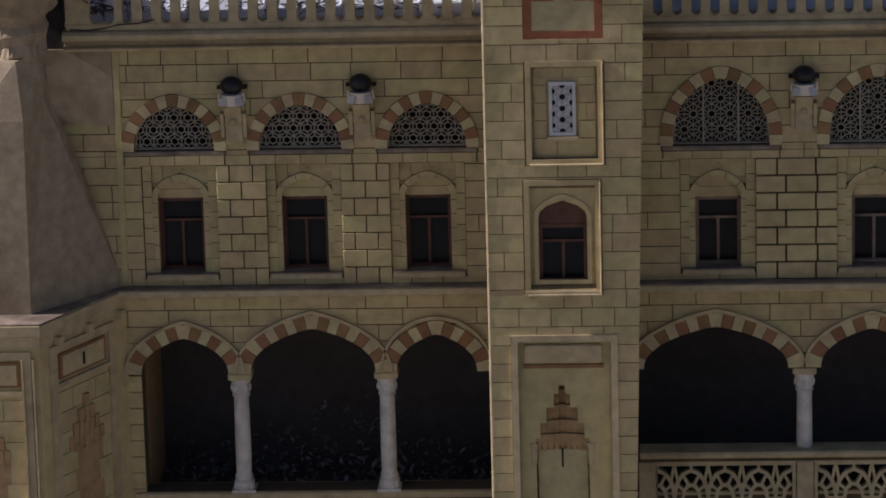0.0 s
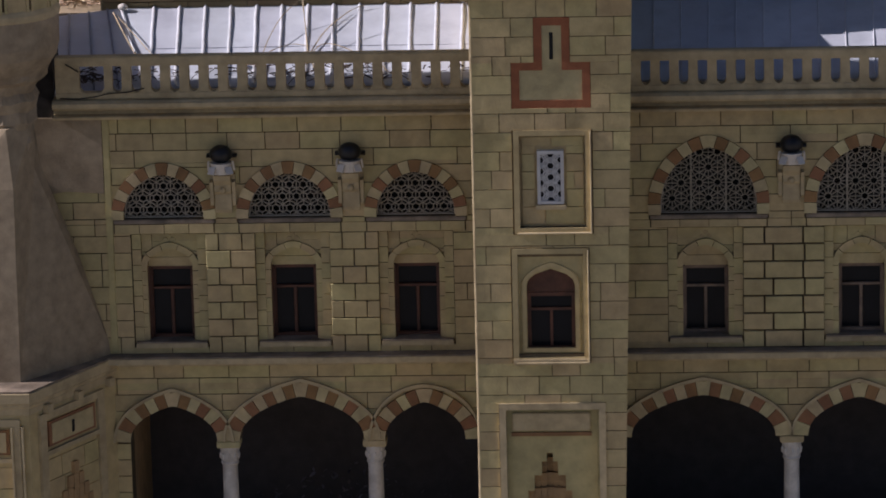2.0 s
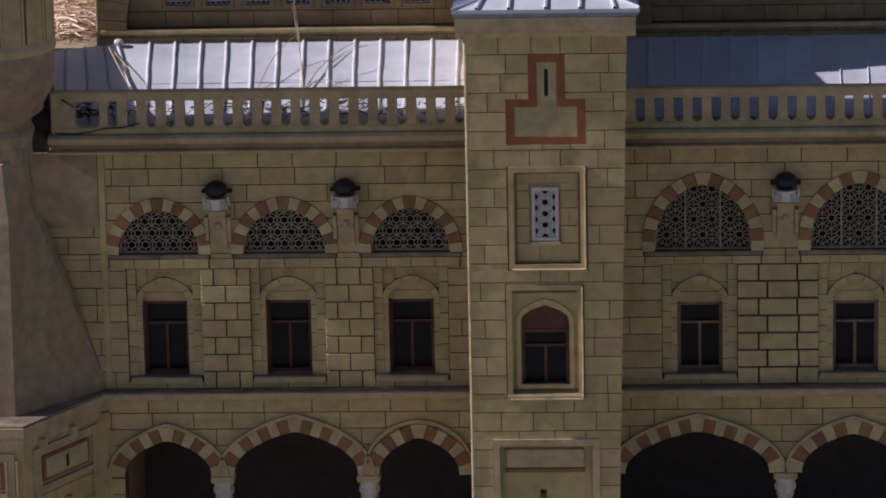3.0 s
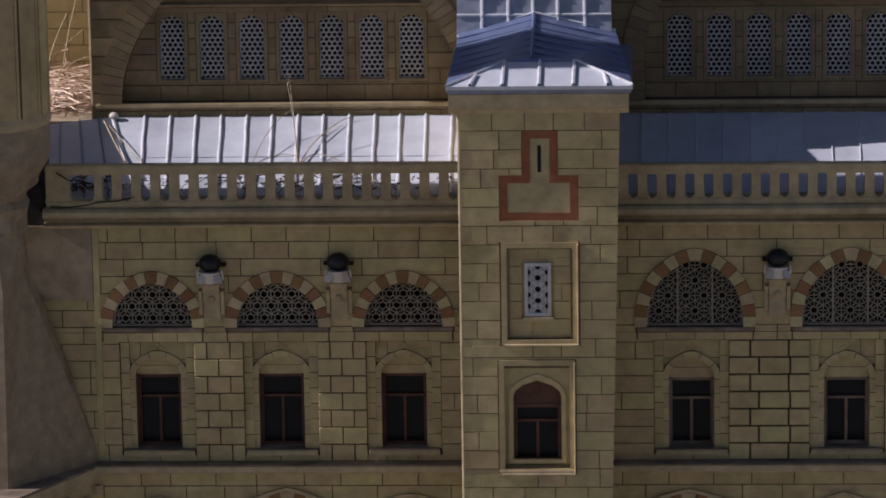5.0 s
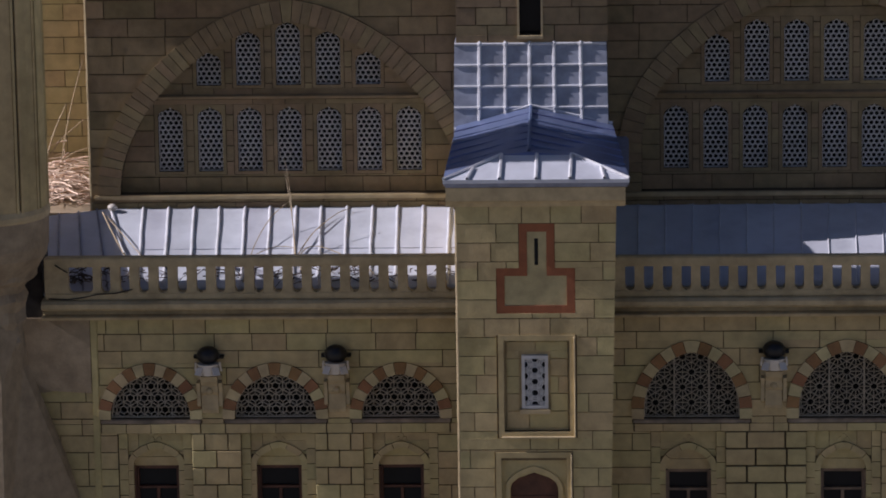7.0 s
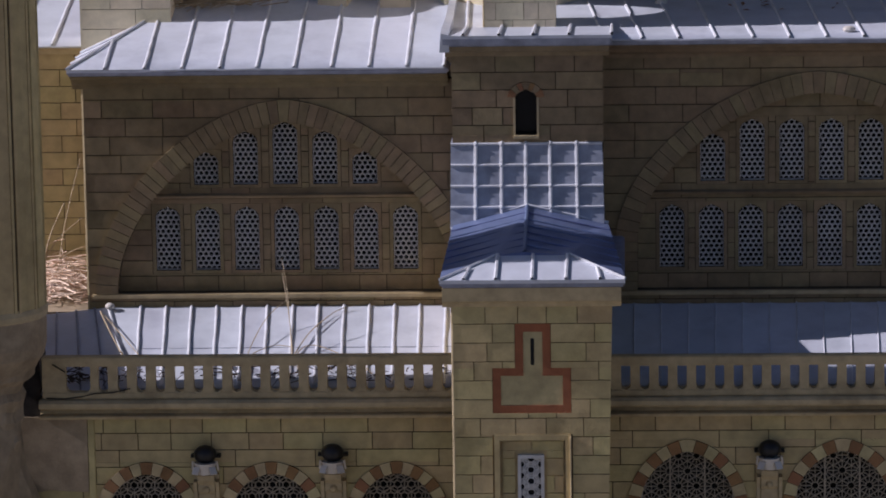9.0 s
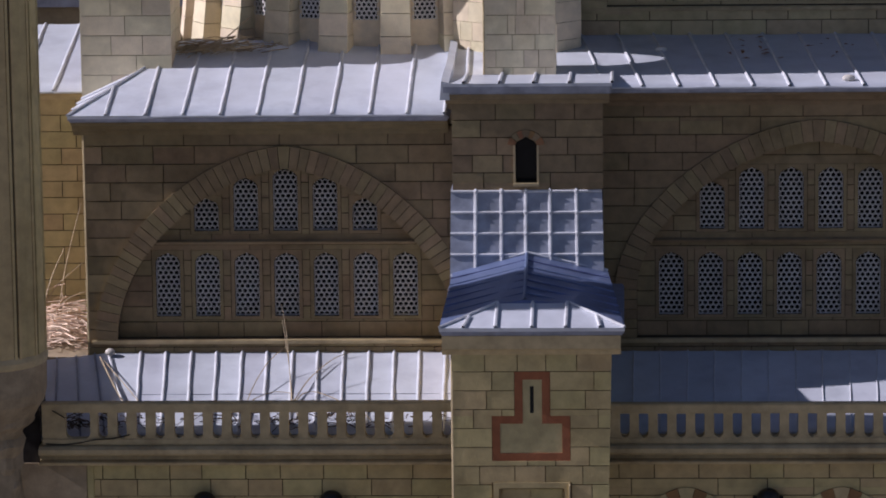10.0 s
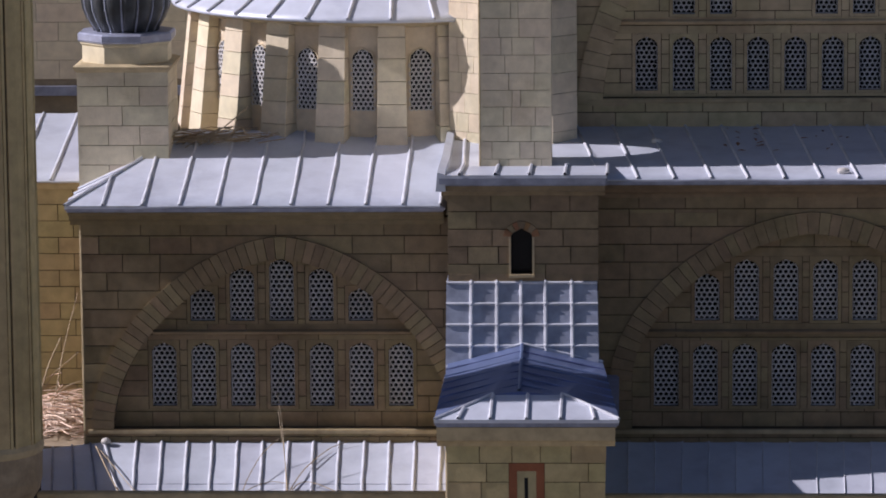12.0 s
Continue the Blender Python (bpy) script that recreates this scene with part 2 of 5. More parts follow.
def wall_core(x0, x1, z0, z1, y0, y1, gaps, step=0.006):
    bm = bmesh.new()
    cuts = sorted({z0, z1, *[z for g in gaps for z in (g.z0, g.z1) if z0 < z < z1]})
    for a, b in zip(cuts, cuts[1:]):
        n = max(1, round((b - a) / step))
        for s in free_strips(x0, x1, a, b, gaps, n):
            o = strip_outline(s, least=1e-5)
            if o:
                prism(bm, o, y0, y1)
    return bm


def stones(parent, x0, x1, z0, z1, y, gaps, course, width, mat, joint=0.0011, proud=0.0022, jitter=0.25, name="stone", limit=290):
    """Courses of blocks in front of a wall's core, each one cut round the openings."""
    rows = max(1, round((z1 - z0) / course))
    course = (z1 - z0) / rows
    count, rest = 0, bmesh.new()
    for r in range(rows):
        za, zb = z0 + r * course, z0 + (r + 1) * course
        lo, hi = (x0(za) if callable(x0) else x0), (x1(za) if callable(x1) else x1)
        xs = [lo]
        x = lo - width * (0.5 if r % 2 else 0.0) + random.uniform(-0.15, 0.15) * width
        while x < hi:
            x += width * random.uniform(1 - jitter, 1 + jitter)
            if xs[-1] + 0.35 * width < x < hi - 0.35 * width:
                xs.append(x)
        near = [e for q in gaps if q.z0 < zb and q.z1 > za for e in q.edge(min(max((za + zb) / 2, q.z0), q.z1 - 1e-6))]
        xs = [xs[0]] + [v for v in xs[1:] if all(abs(v - e) > 0.3 * width for e in near)]
        xs.append(hi)
        cuts = sorted({za, zb, *[z for g in gaps for z in (g.z0, g.z1) if za + 0.001 < z < zb - 0.001]})
        for bx0, bx1 in zip(xs, xs[1:]):
            e0 = x0 if (bx0 == lo and callable(x0)) else bx0
            e1 = x1 if (bx1 == hi and callable(x1)) else bx1
            for a, b in zip(cuts, cuts[1:]):
                for s in free_strips(e0, e1, a, b, gaps, 5 if callable(e0) or callable(e1) or any(g.z0 < b and g.z1 > a for g in gaps) else 1):
                    o = strip_outline(s, joint / 2, joint / 2 if a == za else 0.0, joint / 2 if b == zb else 0.0, 0.0008)
                    if not o:
                        continue
                    f = y - proud * random.uniform(0.75, 1.1)
                    count += 1
                    if count <= limit:
                        part(name, prism(bmesh.new(), o, f, y + 0.0004), mat, parent)
                    else:
                        prism(rest, o, f, y + 0.0004)
    if count > limit:
        tagged(part("stonework", rest, mat, parent), kind="stuff")
    else:
        rest.free()


def lattice(bm, inside, x0, x1, z0, z1, pitch, hole, y0, y1, seg=6, outer=None, touch=True):
    """A pierced slab: a honeycomb of cells, each with a hole, where inside(x, z) holds."""
    rz = pitch * math.sqrt(3) / 2
    row, z = 0, z0
    ro = pitch / math.sqrt(3) if outer is None else outer
    while z <= z1:
        x = x0 + (pitch / 2 if row % 2 else 0)
        while x <= x1:
            if inside(x, z):
                so = 6 if outer is None else seg
                ring = []
                for k in range(max(so, seg)):
                    a = radians(30) + 2 * math.pi * k / max(so, seg)
                    ring.append((math.cos(a), math.sin(a)))
                fo = [bm.verts.new((x + c * ro, y0, z + s * ro)) for c, s in ring]
                fi = [bm.verts.new((x + c * hole, y0, z + s * hole)) for c, s in ring]
                bi = [bm.verts.new((x + c * hole, y1, z + s * hole)) for c, s in ring]
                q = len(ring)
                for k in range(q):
                    j = (k + 1) % q
                    bm.faces.new((fo[k], fo[j], fi[j], fi[k]))
                    bm.faces.new((fi[k], fi[j], bi[j], bi[k]))
                if outer is not None:
                    bo = [bm.verts.new((x + c * ro, y1, z + s * ro)) for c, s in ring]
                    for k in range(q):
                        j = (k + 1) % q
                        bm.faces.new((fo[j], fo[k], bo[k], bo[j]))
            x += pitch
        z += rz
        row += 1
    return bm


def bar(bm, p, q, w, y0, y1):
    """A straight strap of half width w between two points (x, z)."""
    dx, dz = q[0] - p[0], q[1] - p[1]
    d = math.hypot(dx, dz)
    if d < 1e-6:
        return
    ox, oz = -dz / d * w, dx / d * w
    prism(bm, [(p[0] + ox, p[1] + oz), (q[0] + ox, q[1] + oz), (q[0] - ox, q[1] - oz), (p[0] - ox, p[1] - oz)], y0, y1)


def rosettes(bm, inside, xc, zc, x0, x1, z0, z1, pitch, w, y0, y1, upright=False, fold=6, core=0.31):
    """Interlaced tracery: rings on a triangular net, each with spokes and a six-sided outer band."""
    rz = pitch * math.sqrt(3) / 2
    turn = 30.0 if upright else 0.0
    nx, nz = int((x1 - x0) / pitch) + 2, int((z1 - z0) / rz) + 2
    for i in range(-nx, nx + 1):
        for j in range(-nz, nz + 1):
            u, v = i * pitch + (j % 2) * pitch / 2, j * rz
            cx, cz = (xc + v, zc + u) if upright else (xc + u, zc + v)
            if not (x0 - pitch < cx < x1 + pitch and z0 - pitch < cz < z1 + pitch):
                continue

            def at(r, a):
                return (cx + r * math.cos(radians(a)), cz + r * math.sin(radians(a)))
            lines = []
            for k in range(fold):
                a, b = 30 + turn + k * 360 / fold, 30 + turn + (k + 1) * 360 / fold
                lines.append((at(core * pitch, a), at(core * pitch, b)))
                far = pitch / math.sqrt(3) if abs((a - 30 - turn) % 60) < 1 else pitch / 2
                lines.append((at(core * pitch, a), at(far, a)))
            for k in range(3):
                a = 30 + turn + k * 60
                lines.append((at(pitch / math.sqrt(3), a), at(pitch / math.sqrt(3), a + 60)))
            for n, (p, q) in enumerate(lines):
                # shorten to the part that lies within the opening
                steps = [(p[0] + (q[0] - p[0]) * f / 6, p[1] + (q[1] - p[1]) * f / 6) for f in range(7)]
                ok = [f for f in steps if inside(*f)]
                if len(ok) > 1:
                    bar(bm, ok[0], ok[-1], w, y0 + 0.0001 * (n % 3), y1)
    return bm


def frame_ring(bm, inner, outer, y0, y1):
    """A closed band between two outlines of equal count."""
    n = len(inner)
    ai = [bm.verts.new((x, y0, z)) for x, z in inner]
    ao = [bm.verts.new((x, y0, z)) for x, z in outer]
    bi = [bm.verts.new((x, y1, z)) for x, z in inner]
    bo = [bm.verts.new((x, y1, z)) for x, z in outer]
    for k in range(n):
        j = (k + 1) % n
        bm.faces.new((ai[k], ai[j], ao[j], ao[k]))
        bm.faces.new((ai[j], ai[k], bi[k], bi[j]))
        bm.faces.new((ao[k], ao[j], bo[j], bo[k]))
    return bm


def rect_frame(x0, x1, z0, z1, w, y0, y1):
    return frame_ring(bmesh.new(), [(x0, z0), (x1, z0), (x1, z1), (x0, z1)], [(x0 - w, z0 - w), (x1 + w, z0 - w), (x1 + w, z1 + w), (x0 - w, z1 + w)], y0, y1)


def arch_outline(xc, half, z0, spring, apex, n=14):
    return [(xc + half, z0)] + [(x, z) for x, z in reversed(arch_curve(xc, half, spring, apex, n))] + [(xc - half, z0)]


def arch_frame(xc, half, z0, spring, apex, w, y0, y1):
    a = arch_outline(xc, half, z0, spring, apex)
    b = arch_outline(xc, half + w, z0 - w, spring, apex + w * 1.25)
    return frame_ring(bmesh.new(), a, b, y0, y1)


# ---- ground ----
g = bmesh.new()
box(g, -60, 60, -60, 60, -0.3, 0.0)
tagged(part("ground", g, PAVING), "grey weathered paving round the model mosque", "ground", kind="structure")

# ---- lower facade ----
LEFT_WIN = (-0.3265, -0.1855, -0.0455)
LUN_L = ((-0.3305, 0.0455), (-0.1875, 0.0465), (-0.0445, 0.0445))
LUN_R = ((0.286, 0.0542), (0.4615, 0.0545))
RIGHT_WIN = (0.282, 0.458)
ARCH_L = ((-0.329, 0.050, 0.380), (-0.1815, 0.0715, 0.390), (-0.040, 0.046, 0.382))
ARCH_R = ((0.278, 0.082, 0.387), (0.455, 0.058, 0.383), (0.63, 0.082, 0.387))
RING = 0.014
PANEL = 0.0425


def lunette(number, xc, half, base, spring, apex, n, right):
    """A pierced half-round window in its ring of two-coloured stones."""
    t = thing("window_%d" % number, "pierced stone lunette window in a striped arch", "window", "lunette windows", "structure")
    voussoirs(t, [(xc - half, base)] + arch_curve(xc, half, spring, apex) + [(xc + half, base)], n, RING, -0.0045, 0.010, (CREAM, REDSTONE) if n % 2 else (REDSTONE, CREAM))

    def inside(x, z, m=0.0):
        u = (z - spring) / (apex - spring)
        return base + m < z < apex - m and abs(x - xc) < (half if u <= 0 else arch_half(half, apex - spring, u)) - m
    bm = bmesh.new()
    if right:
        rosettes(bm, lambda x, z: inside(x, z, 0.0004), xc, base + 0.0165, xc - half, xc + half, base, apex, 0.0205, 0.00044, 0.0062, 0.010, fold=12, core=0.20)
        for s in (-1, 1):
            box(bm, xc + s * half * 0.36 - 0.0009, xc + s * half * 0.36 + 0.0009, 0.0045, 0.010, base, base + (apex - base) * 0.88)
    else:
        rosettes(bm, lambda x, z: inside(x, z, 0.0004), xc, base + 0.009, xc - half, xc + half, base, apex, 0.0158, 0.00052, 0.006, 0.010, core=0.29)
    part("lattice", bm, LATTICE, t)
    inner = arch_outline(xc, half - 0.0015, base + 0.0015, spring, apex - 0.002)
    outer = arch_outline(xc, half + 0.0005, base, spring, apex + 0.0005)
    part("frame", frame_ring(bmesh.new(), inner, outer, 0.0055, 0.011), LATTICE, t)
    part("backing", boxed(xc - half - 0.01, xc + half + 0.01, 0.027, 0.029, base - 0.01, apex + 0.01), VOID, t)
    part("window_sill", bevel(boxed(xc - half - 0.012, xc + half + 0.012, -0.003, 0.012, base - 0.0055, base - 0.0005), 0.0008), LEDGETOP, t)
    # plain lintel course under the window
    for k in range(4):
        e0, e1 = xc - half - 0.011 + (2 * half + 0.022) * k / 4, xc - half - 0.011 + (2 * half + 0.022) * (k + 1) / 4
        part("lintel_stone", boxed(e0 + 0.0004, e1 - 0.0004, -0.0036, 0.0, 0.5835, base - 0.006), STONE, t)


def casement(number, xc, half, z0, top, apex, y, wood, label):
    """A wooden window under a pointed stone hood, in a stepped sunk panel between two piers."""
    t = thing("window_%d" % number, label, "window", "arched windows", "structure")
    spring = top + 0.002
    hi = 0.583
    ring = [arch_gap(xc, half + 0.0072, z0, spring, apex + 0.0075)]
    part("panel", wall_core(xc - PANEL, xc + PANEL, z0 - 0.006, hi, y + 0.0085, y + 0.024, [arch_gap(xc, half, z0, spring, apex)]), JOINT_SOFT, t)
    stones(t, xc - PANEL + 0.0105, xc + PANEL - 0.0105, z0, hi - 0.002, y + 0.0085, ring, 0.0196, 0.026, STONE, joint=0.0007, proud=0.0022, limit=80)
    for s in (-1, 1):
        n = 7
        for k in range(n):
            za, zb = z0 - 0.001 + (hi - z0) * k / n, z0 - 0.001 + (hi - z0) * (k + 1) / n
            a, b = sorted((xc + s * (PANEL - 0.0003), xc + s * (PANEL - 0.0105)))
            part("strip_stone", boxed(a, b, y + 0.0018 + random.uniform(0, 0.0004), y + 0.012, za + 0.0004, zb - 0.0004), STONE, t)
    voussoirs(t, [(xc - half, z0)] + arch_curve(xc, half, spring, apex) + [(xc + half, z0)], 15, 0.0072, y + 0.0035, y + 0.012, (STONE,), name="hood_stone")
    knot = bmesh.new()
    for dx, dz in ((-0.0042, 0.0), (0.0042, 0.0), (0.0, 0.0042)):
        bmesh.ops.create_cone(knot, cap_ends=True, segments=12, radius1=0.0030, radius2=0.0026, depth=0.002, matrix=Matrix.Translation((xc + dx, y + 0.0068, apex + 0.0095 + dz)) @ Matrix.Rotation(radians(90), 4, "X"))
    part("trefoil", knot, STONE, t)
    mid = top + (apex - top) * 0.45
    for za, zb in ((top, mid), (mid, apex)):
        zz = [za + (zb - za) * k / 6 for k in range(7)]
        hw = [half if z <= spring else max(0.0006, arch_half(half, apex - spring, (z - spring) / (apex - spring))) for z in zz]
        pts = [(xc + w, z + (0.0005 if i == 0 else 0)) for i, (z, w) in enumerate(zip(zz, hw))] + [(xc - w, z + (0.0005 if i == 6 else 0)) for i, (z, w) in enumerate(zip(zz[::-1], hw[::-1]))]
        part("tympanum", prism(bmesh.new(), pts, y + 0.013, y + 0.024), STONE, t)
    part("window_sill", bevel(boxed(xc - 0.041, xc + 0.041, y - 0.006, y + 0.012, z0 - 0.0065, z0 - 0.0005), 0.0009), TRIM, t)
    part("sill_flashing", boxed(xc - 0.0405, xc + 0.0405, y - 0.0055, y + 0.018, z0 - 0.0004, z0 + 0.0008), LEDGETOP, t)
    f = 0.0042
    lining = bmesh.new()
    for s in (-1, 1):
        a, b = sorted((xc + s * half, xc + s * (half - 0.0022)))
        box(lining, a, b, y + 0.010, y + 0.0178, z0 + 0.001, top)
    part("lining", lining, wood, t)
    sash = part("window_frame", rect_frame(xc - half + f, xc + half - f, z0 + f, top - f, f, y + 0.018, y + 0.026), wood, t)
    tb = z0 + (top - z0) * 0.69
    part("mullion", bevel(boxed(xc - 0.0018, xc + 0.0018, y + 0.0190, y + 0.025, z0 + f, tb), 0.0004, 1), wood, sash)
    part("transom", bevel(boxed(xc - half + f, xc + half - f, y + 0.0185, y + 0.025, tb - 0.0015, tb + 0.0015), 0.0004, 1), wood, sash)
    for a, b, c, d in ((xc - half + f, xc - 0.0016, z0 + f, tb), (xc + 0.0016, xc + half - f, z0 + f, tb), (xc - half + f, xc + half - f, tb, top - f)):
        part("pane", boxed(a, b, y + 0.0235, y + 0.025, c, d), GLASS, sash)


for i, (xc, half) in enumerate(LUN_L):
    lunette(i + 1, xc, half, 0.600, 0.603, 0.652, 15, False)
for i, (xc, half) in enumerate(LUN_R):
    lunette(i + 4, xc, half, 0.598, 0.610, 0.676, 17, True)
for i, xc in enumerate(LEFT_WIN):
    casement(i + 6, xc, 0.0258, 0.4555, 0.541, 0.5645, 0.0, WOOD, "dark red-brown wooden casement under a pointed stone hood")
for i, xc in enumerate(RIGHT_WIN):
    casement(i + 9, xc, 0.0258, 0.4545, 0.5345, 0.5615, 0.0, WOODPALE, "weathered wooden casement under a pointed stone hood")


def facade(name, x0, x1, lunettes, lun_base, lun_spring, lun_apex, wins, win_apex, arches, label, open_x):
    w = thing(name, label, "wall", kind="structure")
    up = [arch_gap(xc, h + RING - 0.001, lun_base - 0.006, lun_spring, lun_apex + RING - 0.001) for xc, h in lunettes]
    up += [rect_gap(xc - h - 0.0115, xc + h + 0.0115, 0.583, lun_base - 0.0055) for xc, h in lunettes]
    up += [rect_gap(xc - PANEL, xc + PANEL, 0.449, 0.583) for xc in wins]
    upc = [arch_gap(xc, h, lun_base, lun_spring, lun_apex) for xc, h in lunettes] + [rect_gap(xc - PANEL, xc + PANEL, 0.4495, 0.583) for xc in wins]
    # piers between the windows: bolder blocks with wide dark joints
    piers = [(a + PANEL + 0.0002, b - PANEL - 0.0002) for a, b in zip(wins, wins[1:])]
    up += [rect_gap(a, b, 0.4418, 0.583) for a, b in piers]
    for a, b in piers:
        rows, g = 7, (0.0011 if b - a > 0.07 else 0.0007)
        for r in range(rows):
            za, zb = 0.4418 + 0.1412 * r / rows, 0.4418 + 0.1412 * (r + 1) / rows
            cut = [a, a + (b - a) * (0.5 if r % 2 else 0.26), b] if b - a < 0.07 and r % 2 else [a, a + (b - a) * 0.26, a + (b - a) * 0.74, b]
            if b - a > 0.07 and r % 2:
                cut = [a, a + (b - a) * 0.37, a + (b - a) * 0.76, b]
            for p, q in zip(cut, cut[1:]):
                part("pier_stone", bevel(boxed(p + (0.0 if p == a else g), q - (0.0 if q == b else g), -0.0032 - random.uniform(0, 0.0005), 0.0004, za + g, zb - g), 0.0004, 1), STONE, w)
    part("wall_core", wall_core(x0, x1, 0.428, 0.7195, 0.0, 0.026, upc), JOINT, w)
    stones(w, x0, x1, 0.4418, 0.7195, 0.0, up, 0.0195, 0.047, STONE)
    lo = [arch_gap(xc, h + 0.016, 0.336, 0.337, apex + 0.0165) for xc, h, apex in arches] + [rect_gap(open_x[0], open_x[1], 0.0, 0.337)]
    loc = [arch_gap(xc, h, 0.336, 0.337, apex) for xc, h, apex in arches] + [rect_gap(open_x[0], open_x[1], 0.195, 0.337)]
    part("wall_core", wall_core(x0, x1, 0.0, 0.428, 0.0, 0.03, loc), JOINT, w)
    stones(w, x0, x1, 0.16, 0.432, 0.0, [arch_gap(xc, h + 0.016, 0.336, 0.337, apex + 0.0165) for xc, h, apex in arches] + [rect_gap(open_x[0], open_x[1], 0.0, 0.337)], 0.0195, 0.045, STONE)
    for xc, h, apex in arches:
        voussoirs(w, arch_curve(xc, h, 0.337, apex), 17 if h > 0.06 else 13, 0.0165, -0.005, 0.03, (CREAM, REDSTONE))
        c = arch_curve(xc, h + 0.0165, 0.337, apex + 0.0175, 30)
        d = arch_curve(xc, h + 0.0195, 0.337, apex + 0.0215, 30)
        bm = bmesh.new()
        prism(bm, c + d[::-1], -0.0075, 0.002)
        part("label_moulding", bm, TRIM, w)
    # string course under the windows and the main cornice
    # Thin brown strip laid over the top of the string course.
    part("flashing", boxed(x0, x1, -0.0185, 0.002, 0.4402, 0.4416), LEDGETOP, w)
    ledge = [(0.002, 0.427), (-0.004, 0.427), (-0.005, 0.4305), (-0.014, 0.4325), (-0.020, 0.4335), (-0.020, 0.4400), (0.002, 0.4400)]
    part("string_course", profile_x(bmesh.new(), ledge, x0, x1), TRIM, w)
    corn = [(0.002, 0.7195), (-0.017, 0.7195), (-0.0185, 0.7225), (-0.0165, 0.7237), (-0.009, 0.7245), (-0.008, 0.7306), (-0.018, 0.7312), (-0.0215, 0.7335), (-0.0215, 0.7385), (-0.0180, 0.7412), (-0.0135, 0.7420), (0.03, 0.7420), (0.03, 0.7195)]
    part("cornice", profile_x(bmesh.new(), corn, max(x0, -0.449), x1), TRIM, w)
    return w


west = facade("wall_west", -0.478, 0.035, LUN_L, 0.600, 0.603, 0.652, LEFT_WIN, 0.566, ARCH_L, "cream limestone block wall with striped arches", (-0.379, 0.06))
facade("wall_east", 0.18, 0.75, LUN_R, 0.598, 0.610, 0.676, RIGHT_WIN, 0.562, ARCH_R, "cream limestone block wall with striped arches", (0.17, 0.713))


# west end of the wall: a thin corner strip, a smooth plaster repair and the near-black gap beside the minaret
part("corner_strip", bevel(boxed(-0.3965, -0.3885, -0.0042, 0.0, 0.4425, 0.7195), 0.001), STONE, west)
patch = bmesh.new()
prism(patch, [(-0.478, 0.628), (-0.440, 0.634), (-0.3968, 0.631), (-0.3968, 0.7194), (-0.478, 0.7194)], -0.0042, 0.0)
part("plaster_patch", patch, PLASTER, west, "smooth grey-brown plaster repair")
part("soot_wall", boxed(-0.478, -0.4492, -0.002, 0.05, 0.7196, 0.800), DARKSTONE, west, "near-black stone in the gap beside the balustrade")


# columns of the arcades
def column(x, y=0.008):
    t = thing("column", "white marble column with a carved capital", "column", "arcade columns", at=(x, y, 0.195))
    bm = lathe(bmesh.new(), [(0.0088, 0.02), (0.0092, 0.05), (0.0086, 0.112)], 0, 0, 20)
    part("shaft", bm, MARBLE, t, smooth=False)
    prof = [(0.0125, 0.0), (0.0125, 0.004), (0.0115, 0.006), (0.0118, 0.010), (0.0098, 0.013), (0.0105, 0.016), (0.009, 0.020)]
    part("base", lathe(bmesh.new(), prof, 0, 0, 20), MARBLE, t)
    cap = bmesh.new()
    lathe(cap, [(0.0095, 0.112), (0.0105, 0.114), (0.0095, 0.116), (0.0098, 0.124), (0.0112, 0.130), (0.0125, 0.134)], 0, 0, 16)
    for k in range(8):
        a = 2 * math.pi * k / 8
        m = bmesh.ops.create_icosphere(cap, subdivisions=1, radius=0.0034, matrix=Matrix.Translation((0.0100 * math.cos(a), 0.0100 * math.sin(a), 0.1225)) @ Matrix.Diagonal((0.7, 0.7, 1.6, 1)))
    capital = part("capital", cap, MARBLE, t)
    part("abacus", bevel(boxed(-0.0135, 0.0135, -0.0135, 0.0135, 0.134, 0.142), 0.001), CREAM, capital)
    foot = bmesh.new()
    for k in range(4):
        a = math.pi / 4 + k * math.pi / 2
        bmesh.ops.create_icosphere(foot, subdivisions=1, radius=0.003, matrix=Matrix.Translation((0.0125 * math.cos(a), 0.0125 * math.sin(a), 0.006)) @ Matrix.Diagonal((0.8, 0.8, 2.0, 1)))
    box(foot, -0.0135, 0.0135, -0.0135, 0.0135, -0.004, 0.002)
    part("plinth", foot, MARBLE, t)
    return t


for x in (-0.2665, -0.0985, 0.3785, 0.5305):
    column(x)

# arcade sills, gallery behind the arches
sill = thing("arcade_sill", "pale stone sill under the arcade columns", "sill", kind="structure")
part("slab", bevel(boxed(-0.392, 0.03, -0.006, 0.034, 0.186, 0.1945), 0.0012), TRIM, sill)
part("slab", bevel(boxed(0.18, 0.75, -0.006, 0.034, 0.186, 0.1905), 0.0012), TRIM, sill)
gal = thing("gallery_wall", "gallery behind the arcade, plaster painted dark for its shade", "wall", kind="structure")
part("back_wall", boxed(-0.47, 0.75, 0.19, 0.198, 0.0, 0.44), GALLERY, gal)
part("side_wall", boxed(-0.392, -0.3795, 0.0305, 0.189, 0.161, 0.427), NICHE, gal)
part("side_wall", boxed(0.746, 0.752, 0.004, 0.198, 0.0, 0.44), PLASTER, gal)
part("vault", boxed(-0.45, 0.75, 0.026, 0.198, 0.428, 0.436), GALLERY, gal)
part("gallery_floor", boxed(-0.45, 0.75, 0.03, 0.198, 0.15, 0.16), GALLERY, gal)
lv = bmesh.new()
rl = random.Random(5)
